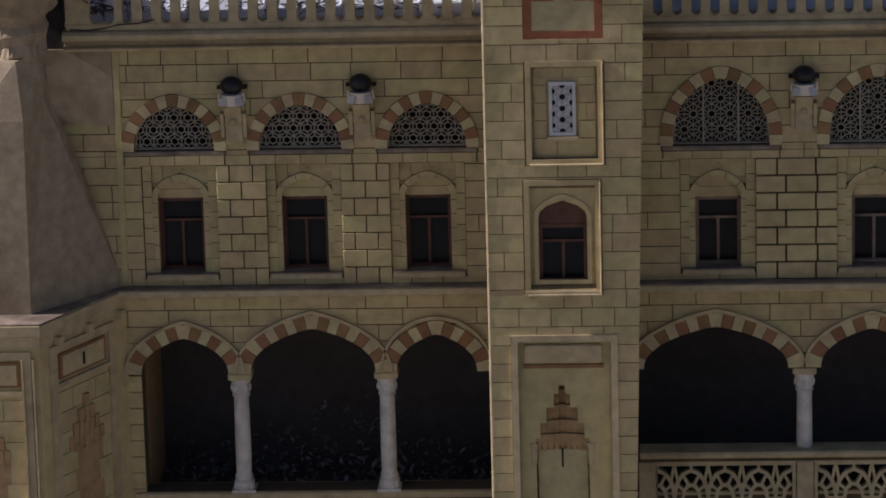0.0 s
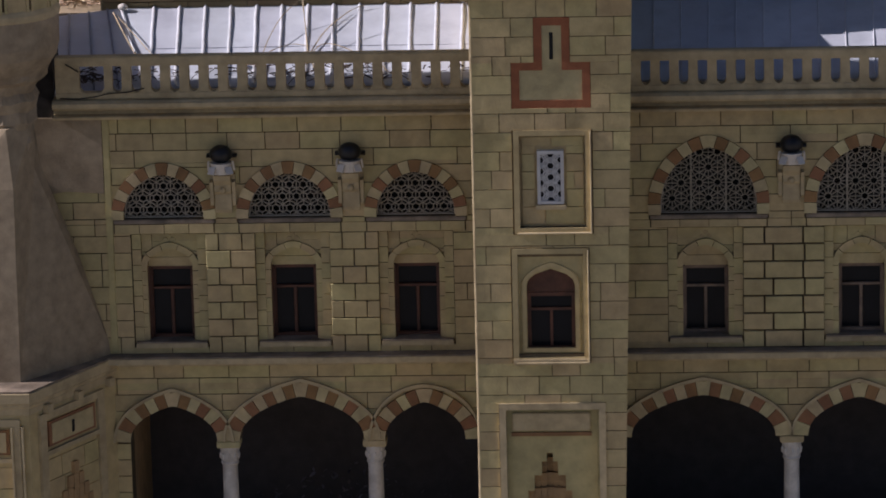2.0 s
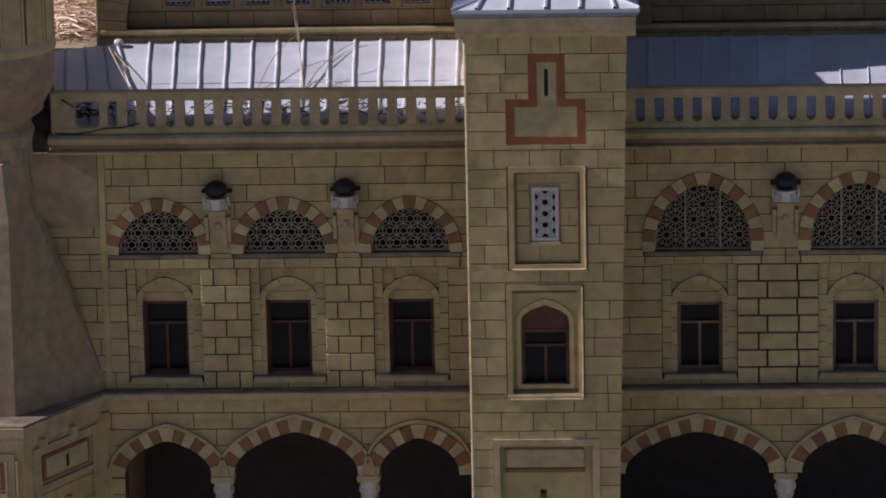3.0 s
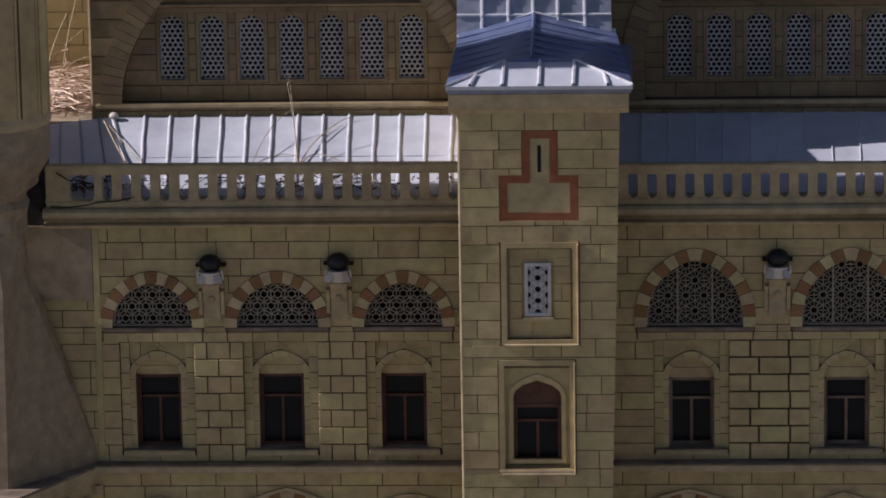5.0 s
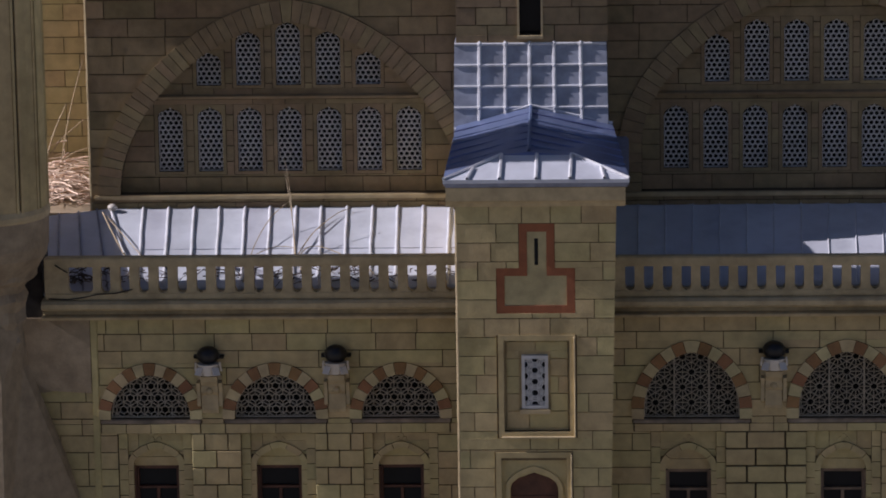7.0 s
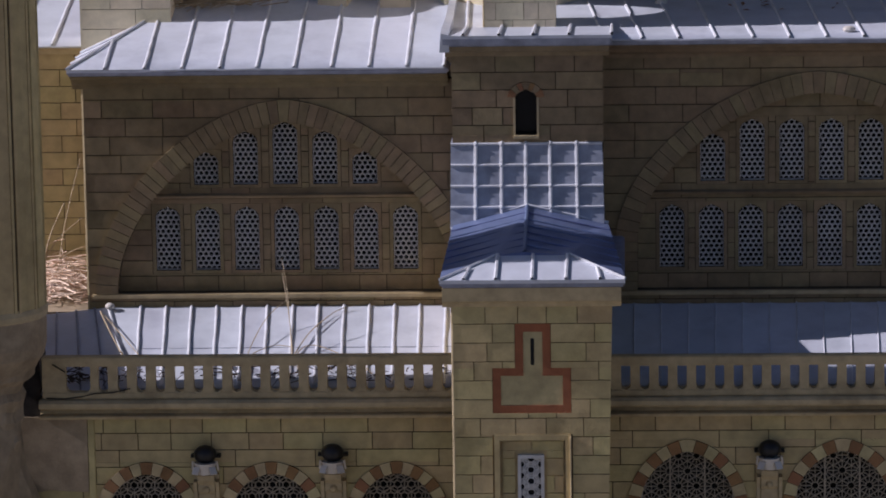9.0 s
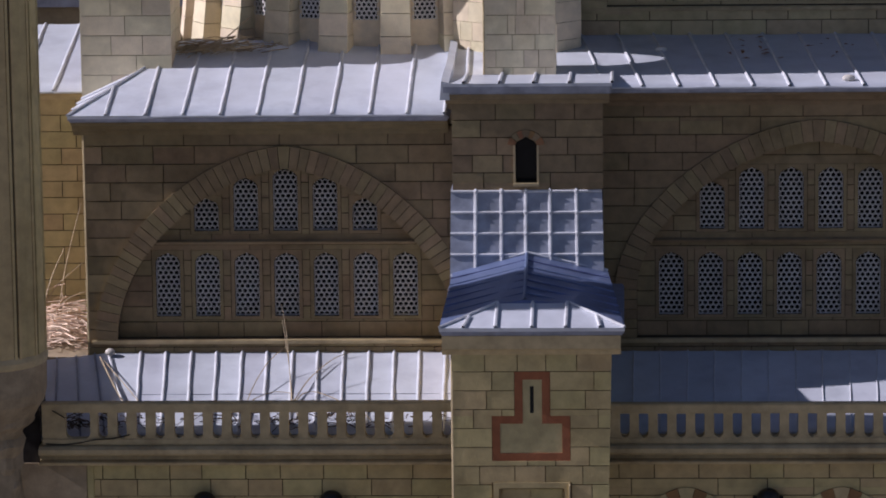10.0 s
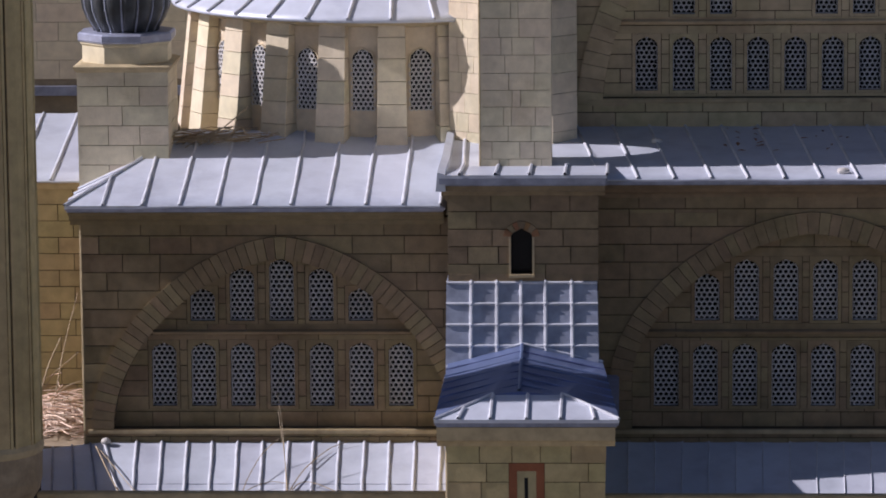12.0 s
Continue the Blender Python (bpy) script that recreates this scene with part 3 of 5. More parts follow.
for k in range(1100):
    x, y = rl.uniform(-0.37, 0.02), rl.uniform(0.045, 0.185)
    z = 0.161 + rl.random() ** 1.5 * (0.03 + (y - 0.045) * 0.55) * (0.4 + 0.6 * math.exp(-((x + 0.15) / 0.1) ** 2))
    a, s = rl.uniform(0, 6.28), rl.uniform(0.003, 0.0065)
    m = Matrix.Translation((x, y, z)) @ Euler((rl.uniform(-0.9, 0.9), rl.uniform(-0.9, 0.9), a)).to_matrix().to_4x4()
    v = [lv.verts.new(m @ Vector(p)) for p in ((-s, 0, 0), (0, -s * 0.45, s * 0.15), (s, 0, 0), (0, s * 0.45, s * 0.15))]
    lv.faces.new((v[0], v[1], v[2]))
    lv.faces.new((v[0], v[2], v[3]))
tagged(part("dead_leaves", lv, LEAF), "heap of dead leaves on the gallery floor", "leaves", kind="stuff")

# pierced parapet of the other arcade
par = thing("arcade_parapet", "pierced stone parapet with interlaced star pattern", "parapet")
part("rail", bevel(profile_x(bmesh.new(), [(0.02, 0.228), (-0.004, 0.228), (-0.008, 0.231), (-0.014, 0.233), (-0.016, 0.237), (-0.014, 0.2405), (0.02, 0.2405)], 0.19, 0.745), 0.0006, 1), TRIM, par)
for xa, xb in ((0.206, 0.368), (0.389, 0.52)):
    part("panel_frame", rect_frame(xa + 0.004, xb - 0.004, 0.165, 0.2235, 0.005, -0.012, 0.006), TRIM, par)
    bm = bmesh.new()
    span = (xb - xa - 0.008) / max(1, round((xb - xa) / 0.043))
    x = xa + 0.004
    while x < xb + 0.02:
        def strap(p, q, w=0.0021):
            p, q = Vector(p), Vector(q)
            lo, hi = xa + 0.003, xb - 0.003
            if max(p.x, q.x) < lo or min(p.x, q.x) > hi:
                return
            for a, b in ((p, q), (q, p)):
                if a.x < lo:
                    a.xy = b.xy + (a.xy - b.xy) * ((lo - b.x) / (a.x - b.x))
                if a.x > hi:
                    a.xy = b.xy + (a.xy - b.xy) * ((hi - b.x) / (a.x - b.x))
            e = (q - p).normalized()
            o = Vector((-e.y, e.x)) * w
            prism(bm, [tuple(p + o), tuple(q + o), tuple(q - o), tuple(p - o)], -0.0095 + rs.uniform(0, 0.0006), 0.0)
        rs = random.Random(int(x * 9999))
        h = span / 2
        ring = [(x + h * 1.02 * math.cos(radians(a)), 0.183 + 0.034 * math.sin(radians(a))) for a in range(0, 181, 30)]
        for p, q in zip(ring, ring[1:]):
            strap(p, q)
        inner = [(x + h * 0.52 * math.cos(radians(a)), 0.183 + 0.017 * math.sin(radians(a))) for a in range(0, 181, 36)]
        for p, q in zip(inner, inner[1:]):
            strap(p, q)
        for a in (0, 1, 2, 3, 4, 5):
            strap(inner[a], ring[round(a * 6 / 5)], 0.0016)
        for a in (30, 150):
            strap((x + h * 0.88 * math.cos(radians(a)), 0.183 + 0.017), (x + h * (1 if a < 90 else -1), 0.2235), 0.0016)
        strap((x, 0.217), (x, 0.2235), 0.0016)
        x += span
    part("lattice", bm, TRIM, par)
for x in (0.199, 0.3785, 0.528):
    part("post", bevel(boxed(x - 0.0105, x + 0.0105, -0.013, 0.012, 0.15, 0.228), 0.001), TRIM, par)


# spotlights on carved corbels
def spotlight(x):
    t = thing("spotlight", "small black spotlight with bright reflector on carved stone corbel", "spotlight", "facade spotlights", at=(x, 0, 0.607))
    prof = [(0.0, 0.0), (-0.004, 0.0), (-0.006, 0.004), (-0.006, 0.022), (-0.010, 0.026), (-0.011, 0.034), (-0.017, 0.040), (-0.018, 0.046), (0.0, 0.046)]
    bm = profile_x(bmesh.new(), prof, -0.0095, 0.0095)
    for s in (-1, 1):
        profile_x(bm, [(0, 0.006), (-0.0075, 0.010), (-0.009, 0.026), (-0.015, 0.038), (0, 0.040)], s * 0.0125 - 0.002, s * 0.0125 + 0.002)
    bmesh.ops.create_icosphere(bm, subdivisions=2, radius=0.0045, matrix=Matrix.Translation((0, -0.010, 0.028)))
    box(bm, -0.014, 0.014, -0.008, 0, 0.040, 0.046)
    part("corbel", bm, TRIM, t, "carved weathered stone corbel")
    hs = bmesh.new()
    bmesh.ops.create_uvsphere(hs, u_segments=20, v_segments=12, radius=0.0118, matrix=Matrix.Translation((0, -0.016, 0.071)) @ Matrix.Diagonal((1.1, 1, 0.9, 1)))
    box(hs, -0.017, 0.017, -0.012, 0.0, 0.066, 0.069)
    part("housing", hs, BLACK, t, smooth=True)
    rf = bmesh.new()
    bmesh.ops.create_cone(rf, cap_ends=True, segments=16, radius1=0.0095, radius2=0.0125, depth=0.013, matrix=Matrix.Translation((0, -0.018, 0.0555)))
    refl = part("reflector", rf, CHROME, t, "bright metal reflector ring")
    # Two pale plates added to stand for the glints below the head.
    for q in (-1, 1):
        gl = boxed(-0.0042, 0.0042, -0.001, 0.001, -0.0045, 0.0045)
        gl.transform(Matrix.Translation((q * 0.0095, -0.0285, 0.0545)) @ Euler((radians(-35), 0, radians(q * 30))).to_matrix().to_4x4())
        part("barn_door", gl, CHROME, refl)
    br = tube(bmesh.new(), [(-0.0135, -0.002, 0.05), (-0.0145, -0.018, 0.054), (-0.0135, -0.022, 0.064)], 0.0014, 5)
    part("bracket", br, CHROME, refl)
    part("bracket", tube(bmesh.new(), [(0.0135, -0.002, 0.05), (0.0145, -0.018, 0.054), (0.0135, -0.022, 0.064)], 0.0014, 5), CHROME, refl)
    return t


first = spotlight(-0.2615)
copy_thing(first, pose(-0.1165, 0, 0.608))
copy_thing(first, pose(0.3785, 0, 0.610))
copy_thing(first, pose(0.5505, 0, 0.610))


# ---- balustrades on the cornice ----
def balustrade(x0, x1, zb, zt, slots, label):
    """slots: (left, right) of each opening."""
    t = thing("balustrade", label, "balustrade", "roof balustrades", at=((x0 + x1) / 2, -0.006, zb))
    ox, oz = (x0 + x1) / 2, zb
    h = zt - zb
    part("top_rail", bevel(boxed(x0 - ox, x1 - ox, -0.007, 0.007, h - 0.0115, h), 0.0014), TRIM, t)
    part("bottom_rail", bevel(boxed(x0 - ox, x1 - ox, -0.007, 0.007, 0.0, 0.0075), 0.001), TRIM, t)
    edges = [x0] + [e for s in slots for e in s] + [x1]
    for a, b in zip(edges[::2], edges[1::2]):
        a, b = a - ox, b - ox
        left = [] if a == x0 - ox else [(a - 0.0052, 0.0075), (a - 0.0040, 0.0079), (a - 0.0022, 0.0090), (a - 0.0009, 0.0108), (a, 0.0130)]
        right = [] if b == x1 - ox else [(b + 0.0052, 0.0075), (b + 0.0040, 0.0079), (b + 0.0022, 0.0090), (b + 0.0009, 0.0108), (b, 0.0130)]
        pts = (right or [(b, 0.0075)]) + [(b, h - 0.0115), (a, h - 0.0115)] + (list(reversed(left)) or [(a, 0.0075)])
        part("baluster", prism(bmesh.new(), pts, -0.0055, 0.0055), TRIM, t)
    # raised round lips at the foot of the narrow slots
    for a, b in slots:
        if b - a < 0.02:
            m, r = (a + b) / 2 - ox, (b - a) / 2 + 0.0009
            lip = [(m + r * math.cos(radians(q)), -0.0058, 0.0128 + r * math.sin(radians(q))) for q in range(190, 351, 20)]
            part("slot_lip", tube(bmesh.new(), lip, 0.0011, 5), TRIM, t)
    return t


slots = [(-0.4185, -0.3905)]
x = -0.3815
while x < 0.012:
    slots.append((x, x + 0.0108))
    x += 0.02172
balustrade(-0.4455, 0.0275, 0.7422, 0.7912, slots, "weathered cream stone balustrade with narrow slots and a dark crack")
slots, x = [], 0.2115
while x < 0.74:
    slots.append((x, x + 0.0105))
    x += 0.02115
balustrade(0.200, 0.75, 0.7422, 0.7885, slots, "weathered cream stone balustrade with narrow slots")
crack = tube(bmesh.new(), [(-0.441, -0.0138, 0.7440), (-0.42, -0.0138, 0.7430), (-0.40, -0.0138, 0.7455), (-0.385, -0.0138, 0.7490), (-0.365, -0.0138, 0.7500), (-0.345, -0.0138, 0.7545)], 0.0009, 4)
tube(crack, [(-0.433, -0.0138, 0.783), (-0.425, -0.0138, 0.778), (-0.4185, -0.0138, 0.774)], 0.0008, 4)
tagged(part("crack", crack, CRACK), "dark open crack running along the balustrade", "crack")


# ---- sheet-metal roofs ----
def seamed_roof(name, front, back, n, mat, label, seam_r=0.0020, thick=0.003, seam=LEADSEAM, edge=True):
    """front, back: the two ends of the eave and of the upper edge; n panels with a standing seam between them."""
    t = thing(name, label, "roof", kind="structure")
    f0, f1, b0, b1 = (Vector(p) for p in (*front, *back))
    up = Vector((0, 0, 1))
    for k in range(n):
        a, b = f0.lerp(f1, k / n), f0.lerp(f1, (k + 1) / n)
        c, d = b0.lerp(b1, (k + 1) / n), b0.lerp(b1, k / n)
        bm = bmesh.new()
        dz = [random.uniform(-0.0005, 0.0005) for _ in range(2)]
        rows = 7
        grid = []
        for r in range(rows + 1):
            line = []
            for q in range(4):
                p = a.lerp(b, q / 3).lerp(d.lerp(c, q / 3), r / rows)
                p = p + up * (noise.noise(p * 28 + Vector((k * 1.7, 0, 0))) * 0.0011 + (0.0004 if q in (0, 3) else 0))
                line.append(p)
            grid.append(line)
        top = [[bm.verts.new(p) for p in line] for line in grid]
        bot = [[bm.verts.new(p - up * thick) for p in (line[0], line[-1])] for line in grid]
        for r in range(rows):
            for q in range(3):
                bm.faces.new((top[r][q], top[r][q + 1], top[r + 1][q + 1], top[r + 1][q]))
            bm.faces.new((bot[r][0], bot[r + 1][0], bot[r + 1][1], bot[r][1]))
        bm.faces.new((top[0][0], bot[0][0], bot[0][1], top[0][3], top[0][2], top[0][1]))
        part("panel", bm, mat, t, smooth=True)
    for k in range(n + 1):
        a, b = f0.lerp(f1, k / n), b0.lerp(b1, k / n)
        pts = [a.lerp(b, i / 6) + up * 0.0009 + Vector((random.uniform(-1, 1) * 0.0005, 0, 0)) for i in range(7)]
        part("seam", tube(bmesh.new(), pts, seam_r, 6), seam, t, smooth=True)
    return t


low = seamed_roof("roof_lower_west", ((-0.3415, 0.004, 0.752), (0.039, 0.004, 0.752)), ((-0.3550, 0.197, 0.8055), (0.0355, 0.197, 0.8055)), 13, LEAD, "silvery lead roof strip with standing seams and a dark hip")


def flat_sheet(pts, mat, parent, name, dz=0.003):
    bm = bmesh.new()
    a = [bm.verts.new(p) for p in pts]
    b = [bm.verts.new((p[0], p[1], p[2] - dz)) for p in pts]
    bm.faces.new(a)
    bm.faces.new(b[::-1])
    for k in range(len(pts)):
        q = (k + 1) % len(pts)
        bm.faces.new((a[k], b[k], b[q], a[q]))
    return part(name, bm, mat, parent)


flat_sheet([(-0.3415, 0.004, 0.752), (-0.3550, 0.197, 0.8055), (-0.394, 0.197, 0.8055)], LEAD, low, "panel")
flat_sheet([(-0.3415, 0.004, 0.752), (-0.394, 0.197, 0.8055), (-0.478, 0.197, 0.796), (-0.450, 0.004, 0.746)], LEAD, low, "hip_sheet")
part("hip_seam", tube(bmesh.new(), [(-0.3415, 0.004, 0.7535), (-0.370, 0.10, 0.7795), (-0.394, 0.197, 0.807)], 0.0019, 6), LEADSEAM, low)
for xa, xb in ((-0.376, -0.410), (-0.404, -0.432), (-0.433, -0.455)):
    za, zb = 0.752 - (xa + 0.3458) / -0.1322 * 0.007, 0.8055 - (xb + 0.394) / -0.084 * 0.0095
    part("seam", tube(bmesh.new(), [(xa, 0.004, za + 0.001), (xb, 0.197, zb + 0.001)], 0.0013, 5), LEADMID, low)
lap = tube(bmesh.new(), [(-0.355, 0.095, 0.7772), (-0.2, 0.095, 0.7776), (0.03, 0.095, 0.7774)], 0.0006, 4)
part("lap_joint", lap, LEADMID, low)
seamed_roof("roof_lower_east", ((0.195, 0.004, 0.752), (0.75, 0.004, 0.752)), ((0.196, 0.197, 0.8055), (0.765, 0.197, 0.8055)), 18, LEAD, "lead roof strip with flat seams in shade", seam_r=0.0008)
nub = bmesh.new()
bmesh.ops.create_icosphere(nub, subdivisions=2, radius=0.0055, matrix=Matrix.Translation((-0.3905, 0.188, 0.8085)) @ Matrix.Diagonal((1.1, 1, 0.8, 1)))
tagged(part("mortar_lump", nub, MARBLE), "pale lump of mortar at the roof's upper edge", "mortar lump")


# ---- upper walls with the great arches ----
def pierced_window(number, xc, half, z0, z1, y, mat):
    t = thing("window_%d" % number, "white pierced honeycomb lattice window in a stone wall", "window", "honeycomb windows", "structure")
    rise = 0.012
    spring = z1 - rise
    p = 0.00635

    def inside(x, z):
        u = (z - spring) / rise
        return z0 < z < z1 - 0.001 and abs(x - xc) < (half if u <= 0 else half * (1 - u ** 2.4) ** 0.8) - 0.0008
    bm = lattice(bmesh.new(), inside, xc - 3 * p, xc + half, z0 + 0.002, z1, p, 0.0028, y + 0.004, y + 0.008, 8, outer=0.0034)
    lattice(bm, inside, xc - 3 * p, xc + half, z0 + 0.002, z1, p, 0.0027, y + 0.0045, y + 0.008)
    part("lattice", bm, WHITE, t)
    part("frame", frame_ring(bmesh.new(), arch_outline(xc, half - 0.0008, z0 + 0.0008, spring, z1 - 0.0012, 8), arch_outline(xc, half + 0.0006, z0, spring, z1 + 0.0004, 8), y + 0.0035, y + 0.01), WHITE, t)
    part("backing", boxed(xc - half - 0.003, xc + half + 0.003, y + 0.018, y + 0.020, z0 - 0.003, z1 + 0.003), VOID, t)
    part("surround", wall_core(xc - half - 0.0042, xc + half + 0.0042, z0 - 0.0037, z1 + 0.0033, y - 0.0014, y + 0.003, [arch_gap(xc, half + 0.0004, z0, spring, z1)], 0.004), mat, t)
    return t


WN = [20]


def great_arch(name, x0, x1, z0, z1, y, xc, half, spring, apex, ring, rows, string_z, sill_z, label, course=0.0215, width=0.056, mat=None):
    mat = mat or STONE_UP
    w = thing(name, label, "wall", kind="structure")
    pierce = [arch_gap(x, h, a, b - 0.012, b) for xs, h, a, b in rows for x in xs]
    # the field under the arch is sunk behind the wall's face
    field_y = y + 0.012
    face_gap = [arch_gap(xc, half, sill_z, spring, apex)]
    part("wall_core", wall_core(x0, x1, z0, z1, y, y + 0.012, face_gap), JOINT_UP, w)
    part("field_core", wall_core(x0, x1, sill_z - 0.02, apex + 0.02, field_y, field_y + 0.016, pierce), JOINT_UP, w)
    ring_gap = [arch_gap(xc, half + ring - 0.001, sill_z, spring, apex + ring - 0.001)]
    stones(w, x0, x1, z0, z1, y, ring_gap, course, width, mat, limit=280)
    voussoirs(w, [(xc - half, sill_z)] + arch_curve(xc, half, spring, apex) + [(xc + half, sill_z)], 61, ring, y - 0.005, y + 0.016, (mat,), name="arch_stone")

    def under(z):
        if z >= apex - 0.001:
            return (xc, xc)
        u = (z - spring) / (apex - spring)
        h = half if u <= 0 else arch_half(half, apex - spring, u)
        return (xc - h, xc + h)
    win_gaps = [rect_gap(x - h - 0.0045, x + h + 0.0045, a - 0.004, b + 0.0035) for xs, h, a, b in rows for x in xs]
    stones(w, lambda z: under(z)[0], lambda z: under(z)[1], sill_z, apex, field_y, win_gaps, 0.018, 0.04, mat, limit=200, proud=0.0016)
    part("string_course", profile_x(bmesh.new(), [(field_y + 0.002, string_z - 0.0025), (field_y - 0.006, string_z - 0.002), (field_y - 0.008, string_z + 0.001), (field_y - 0.006, string_z + 0.0025), (field_y + 0.002, string_z + 0.003)], under(string_z)[0] + 0.001, under(string_z)[1] - 0.001), mat, w)
    part("sill_moulding", bevel(boxed(x0 + 0.004, x1, y - 0.006, y + 0.01, sill_z - 0.0055, sill_z - 0.0005), 0.001), TRIM, w)
    for xs, h, a, b in rows:
        for x in xs:
            pierced_window(WN[0], x, h, a, b, field_y, mat)
            WN[0] += 1
    return w


P = 0.0468
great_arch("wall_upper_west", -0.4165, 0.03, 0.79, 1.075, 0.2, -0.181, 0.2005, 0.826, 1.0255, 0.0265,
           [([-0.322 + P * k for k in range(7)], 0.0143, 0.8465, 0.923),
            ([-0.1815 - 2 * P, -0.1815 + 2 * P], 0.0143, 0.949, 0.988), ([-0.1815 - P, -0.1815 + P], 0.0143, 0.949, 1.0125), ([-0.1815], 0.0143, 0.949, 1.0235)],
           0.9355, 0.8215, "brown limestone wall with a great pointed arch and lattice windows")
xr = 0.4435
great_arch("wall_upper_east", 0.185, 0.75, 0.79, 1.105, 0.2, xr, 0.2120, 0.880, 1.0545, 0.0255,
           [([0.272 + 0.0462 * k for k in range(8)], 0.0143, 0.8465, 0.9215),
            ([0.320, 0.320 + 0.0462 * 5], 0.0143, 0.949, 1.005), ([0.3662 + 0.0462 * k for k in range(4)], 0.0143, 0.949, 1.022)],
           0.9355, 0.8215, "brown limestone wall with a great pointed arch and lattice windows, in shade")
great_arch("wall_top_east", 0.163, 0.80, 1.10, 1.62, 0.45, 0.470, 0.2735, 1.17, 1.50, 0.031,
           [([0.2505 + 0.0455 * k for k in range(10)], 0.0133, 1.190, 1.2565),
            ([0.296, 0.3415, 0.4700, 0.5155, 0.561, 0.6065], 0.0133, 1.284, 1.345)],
           1.2745, 1.182, "bounce-toned tan limestone wall with large arch and rows of lattice windows", mat=TAN_BOUNCE)

# return of the left corner and eaves mouldings
bead_w = tube(bmesh.new(), [(-0.4165, 0.1995, 0.80), (-0.4165, 0.1995, 1.072)], 0.0018, 6)
ret = thing("wall_corner_west", "sunlit brown limestone side wall at the corner", "wall", kind="structure")
part("corner_bead", bead_w, TRIM, ret)
part("wall_core", boxed(-0.4150, -0.39, 0.209, 0.75, 0.6, 1.075), JOINT_UP, ret)
for r in range(13):
    z0 = 0.795 + r * 0.0215
    y = 0.209
    k = 0
    while y < 0.74:
        w = 0.05 if (r + k) % 2 else 0.062
        part("stone", boxed(-0.4165, -0.412, y + 0.0005, min(y + w, 0.75) - 0.0005, z0 + 0.0005, z0 + 0.021), STONE_UP, ret)
        y += w
        k += 1


def eaves(name, x0, x1, y, z, label, mat=STONE_UP):
    pts = [(y + 0.04, z - 0.018), (y - 0.002, z - 0.018), (y - 0.004, z - 0.013), (y - 0.010, z - 0.010), (y - 0.013, z - 0.005), (y - 0.022, z - 0.003), (y - 0.024, z), (y + 0.04, z)]
    t = thing(name, label, "cornice", kind="structure")
    part("moulding", profile_x(bmesh.new(), pts, x0, x1), mat, t)
    part("lead_edge", bevel(boxed(x0 - 0.003, x1 + 0.002, y - 0.0275, y + 0.03, z + 0.0005, z + 0.007), 0.002), LEADMID, t)
    return t


eaves("cornice_west", -0.4285, 0.012, 0.2, 1.084, "moulded stone cornice under a dark lead edge")
eaves("cornice_east", 0.196, 0.75, 0.2, 1.115, "moulded stone cornice under a dark lead edge")
seamed_roof("roof_upper_west", ((-0.3400, 0.173, 1.0925), (0.0088, 0.173, 1.0925)), ((-0.3400, 0.42, 1.148), (0.0088, 0.42, 1.148)), 8, LEAD, "bright lead roof with standing seams below the half dome", seam_r=0.0021)
hip = thing("roof_hip", "bright lead hip of the roof at the corner", "roof", kind="structure")
bm = bmesh.new()
c = [Vector(p) for p in ((-0.4315, 0.173, 1.0925), (-0.3400, 0.173, 1.0925), (-0.3400, 0.36, 1.1345), (-0.3400, 0.62, 1.1345), (-0.4315, 0.62, 1.0925))]
vs = [bm.verts.new(p) for p in c] + [bm.verts.new(p - Vector((0, 0, 0.004))) for p in c]
for f in ((0, 1, 2), (0, 2, 3, 4), (5, 7, 6), (5, 9, 8, 7), (0, 5, 6, 1), (1, 6, 7, 2), (2, 7, 8, 3), (3, 8, 9, 4), (4, 9, 5, 0)):
    bm.faces.new([vs[i] for i in f])
part("panel", bm, LEAD, hip)
for a, b in (((-0.4315, 0.173, 1.0935), (-0.3400, 0.36, 1.1355)), ((-0.3870, 0.173, 1.0935), (-0.3870, 0.262, 1.1140)), ((-0.4315, 0.215, 1.0935), (-0.4105, 0.215, 1.1030)), ((-0.4315, 0.262, 1.0935), (-0.3870, 0.262, 1.1140)), ((-0.4315, 0.305, 1.0935), (-0.3665, 0.305, 1.1235))):
    part("seam", tube(bmesh.new(), [a, b], 0.0019, 6), LEADSEAM, hip)
seamed_roof("roof_upper_east", ((0.196, 0.173, 1.1225), (0.75, 0.173, 1.1225)), ((0.165, 0.449, 1.147), (0.74, 0.449, 1.147)), 13, LEAD, "lead roof with standing seams, partly shaded", seam_r=0.0021)
dl = bmesh.new()
rl = random.Random(11)
for k in range(26):
    x, y = rl.uniform(0.34, 0.56), rl.uniform(0.30, 0.43)
    z = 1.1225 + (y - 0.173) / 0.276 * 0.0245 + 0.0025
    s = rl.uniform(0.003, 0.007)
    m = Matrix.Translation((x, y, z)) @ Euler((rl.uniform(-0.3, 0.3), rl.uniform(-0.3, 0.3), rl.uniform(0, 6))).to_matrix().to_4x4()
    v = [dl.verts.new(m @ Vector(p)) for p in ((-s, 0, 0), (0, -s * 0.4, 0.001), (s, 0, 0), (0, s * 0.4, 0.001))]
    dl.faces.new(v)
tagged(part("fallen_leaves", dl, REDSTONE), "dry fallen leaves on the lead roof", "leaves", kind="stuff")
for x, y, z in ((0.262, 0.36, 1.141), (0.478, 0.20, 1.128)):
    bm = bmesh.new()
    bmesh.ops.create_icosphere(bm, subdivisions=2, radius=0.0052, matrix=Matrix.Translation((x, y, z)) @ Matrix.Diagonal((1.5, 1, 0.8, 1)))
    tagged(part("mortar_lump", bm, MARBLE), "pale lump of mortar on the lead roof", "mortar lump")


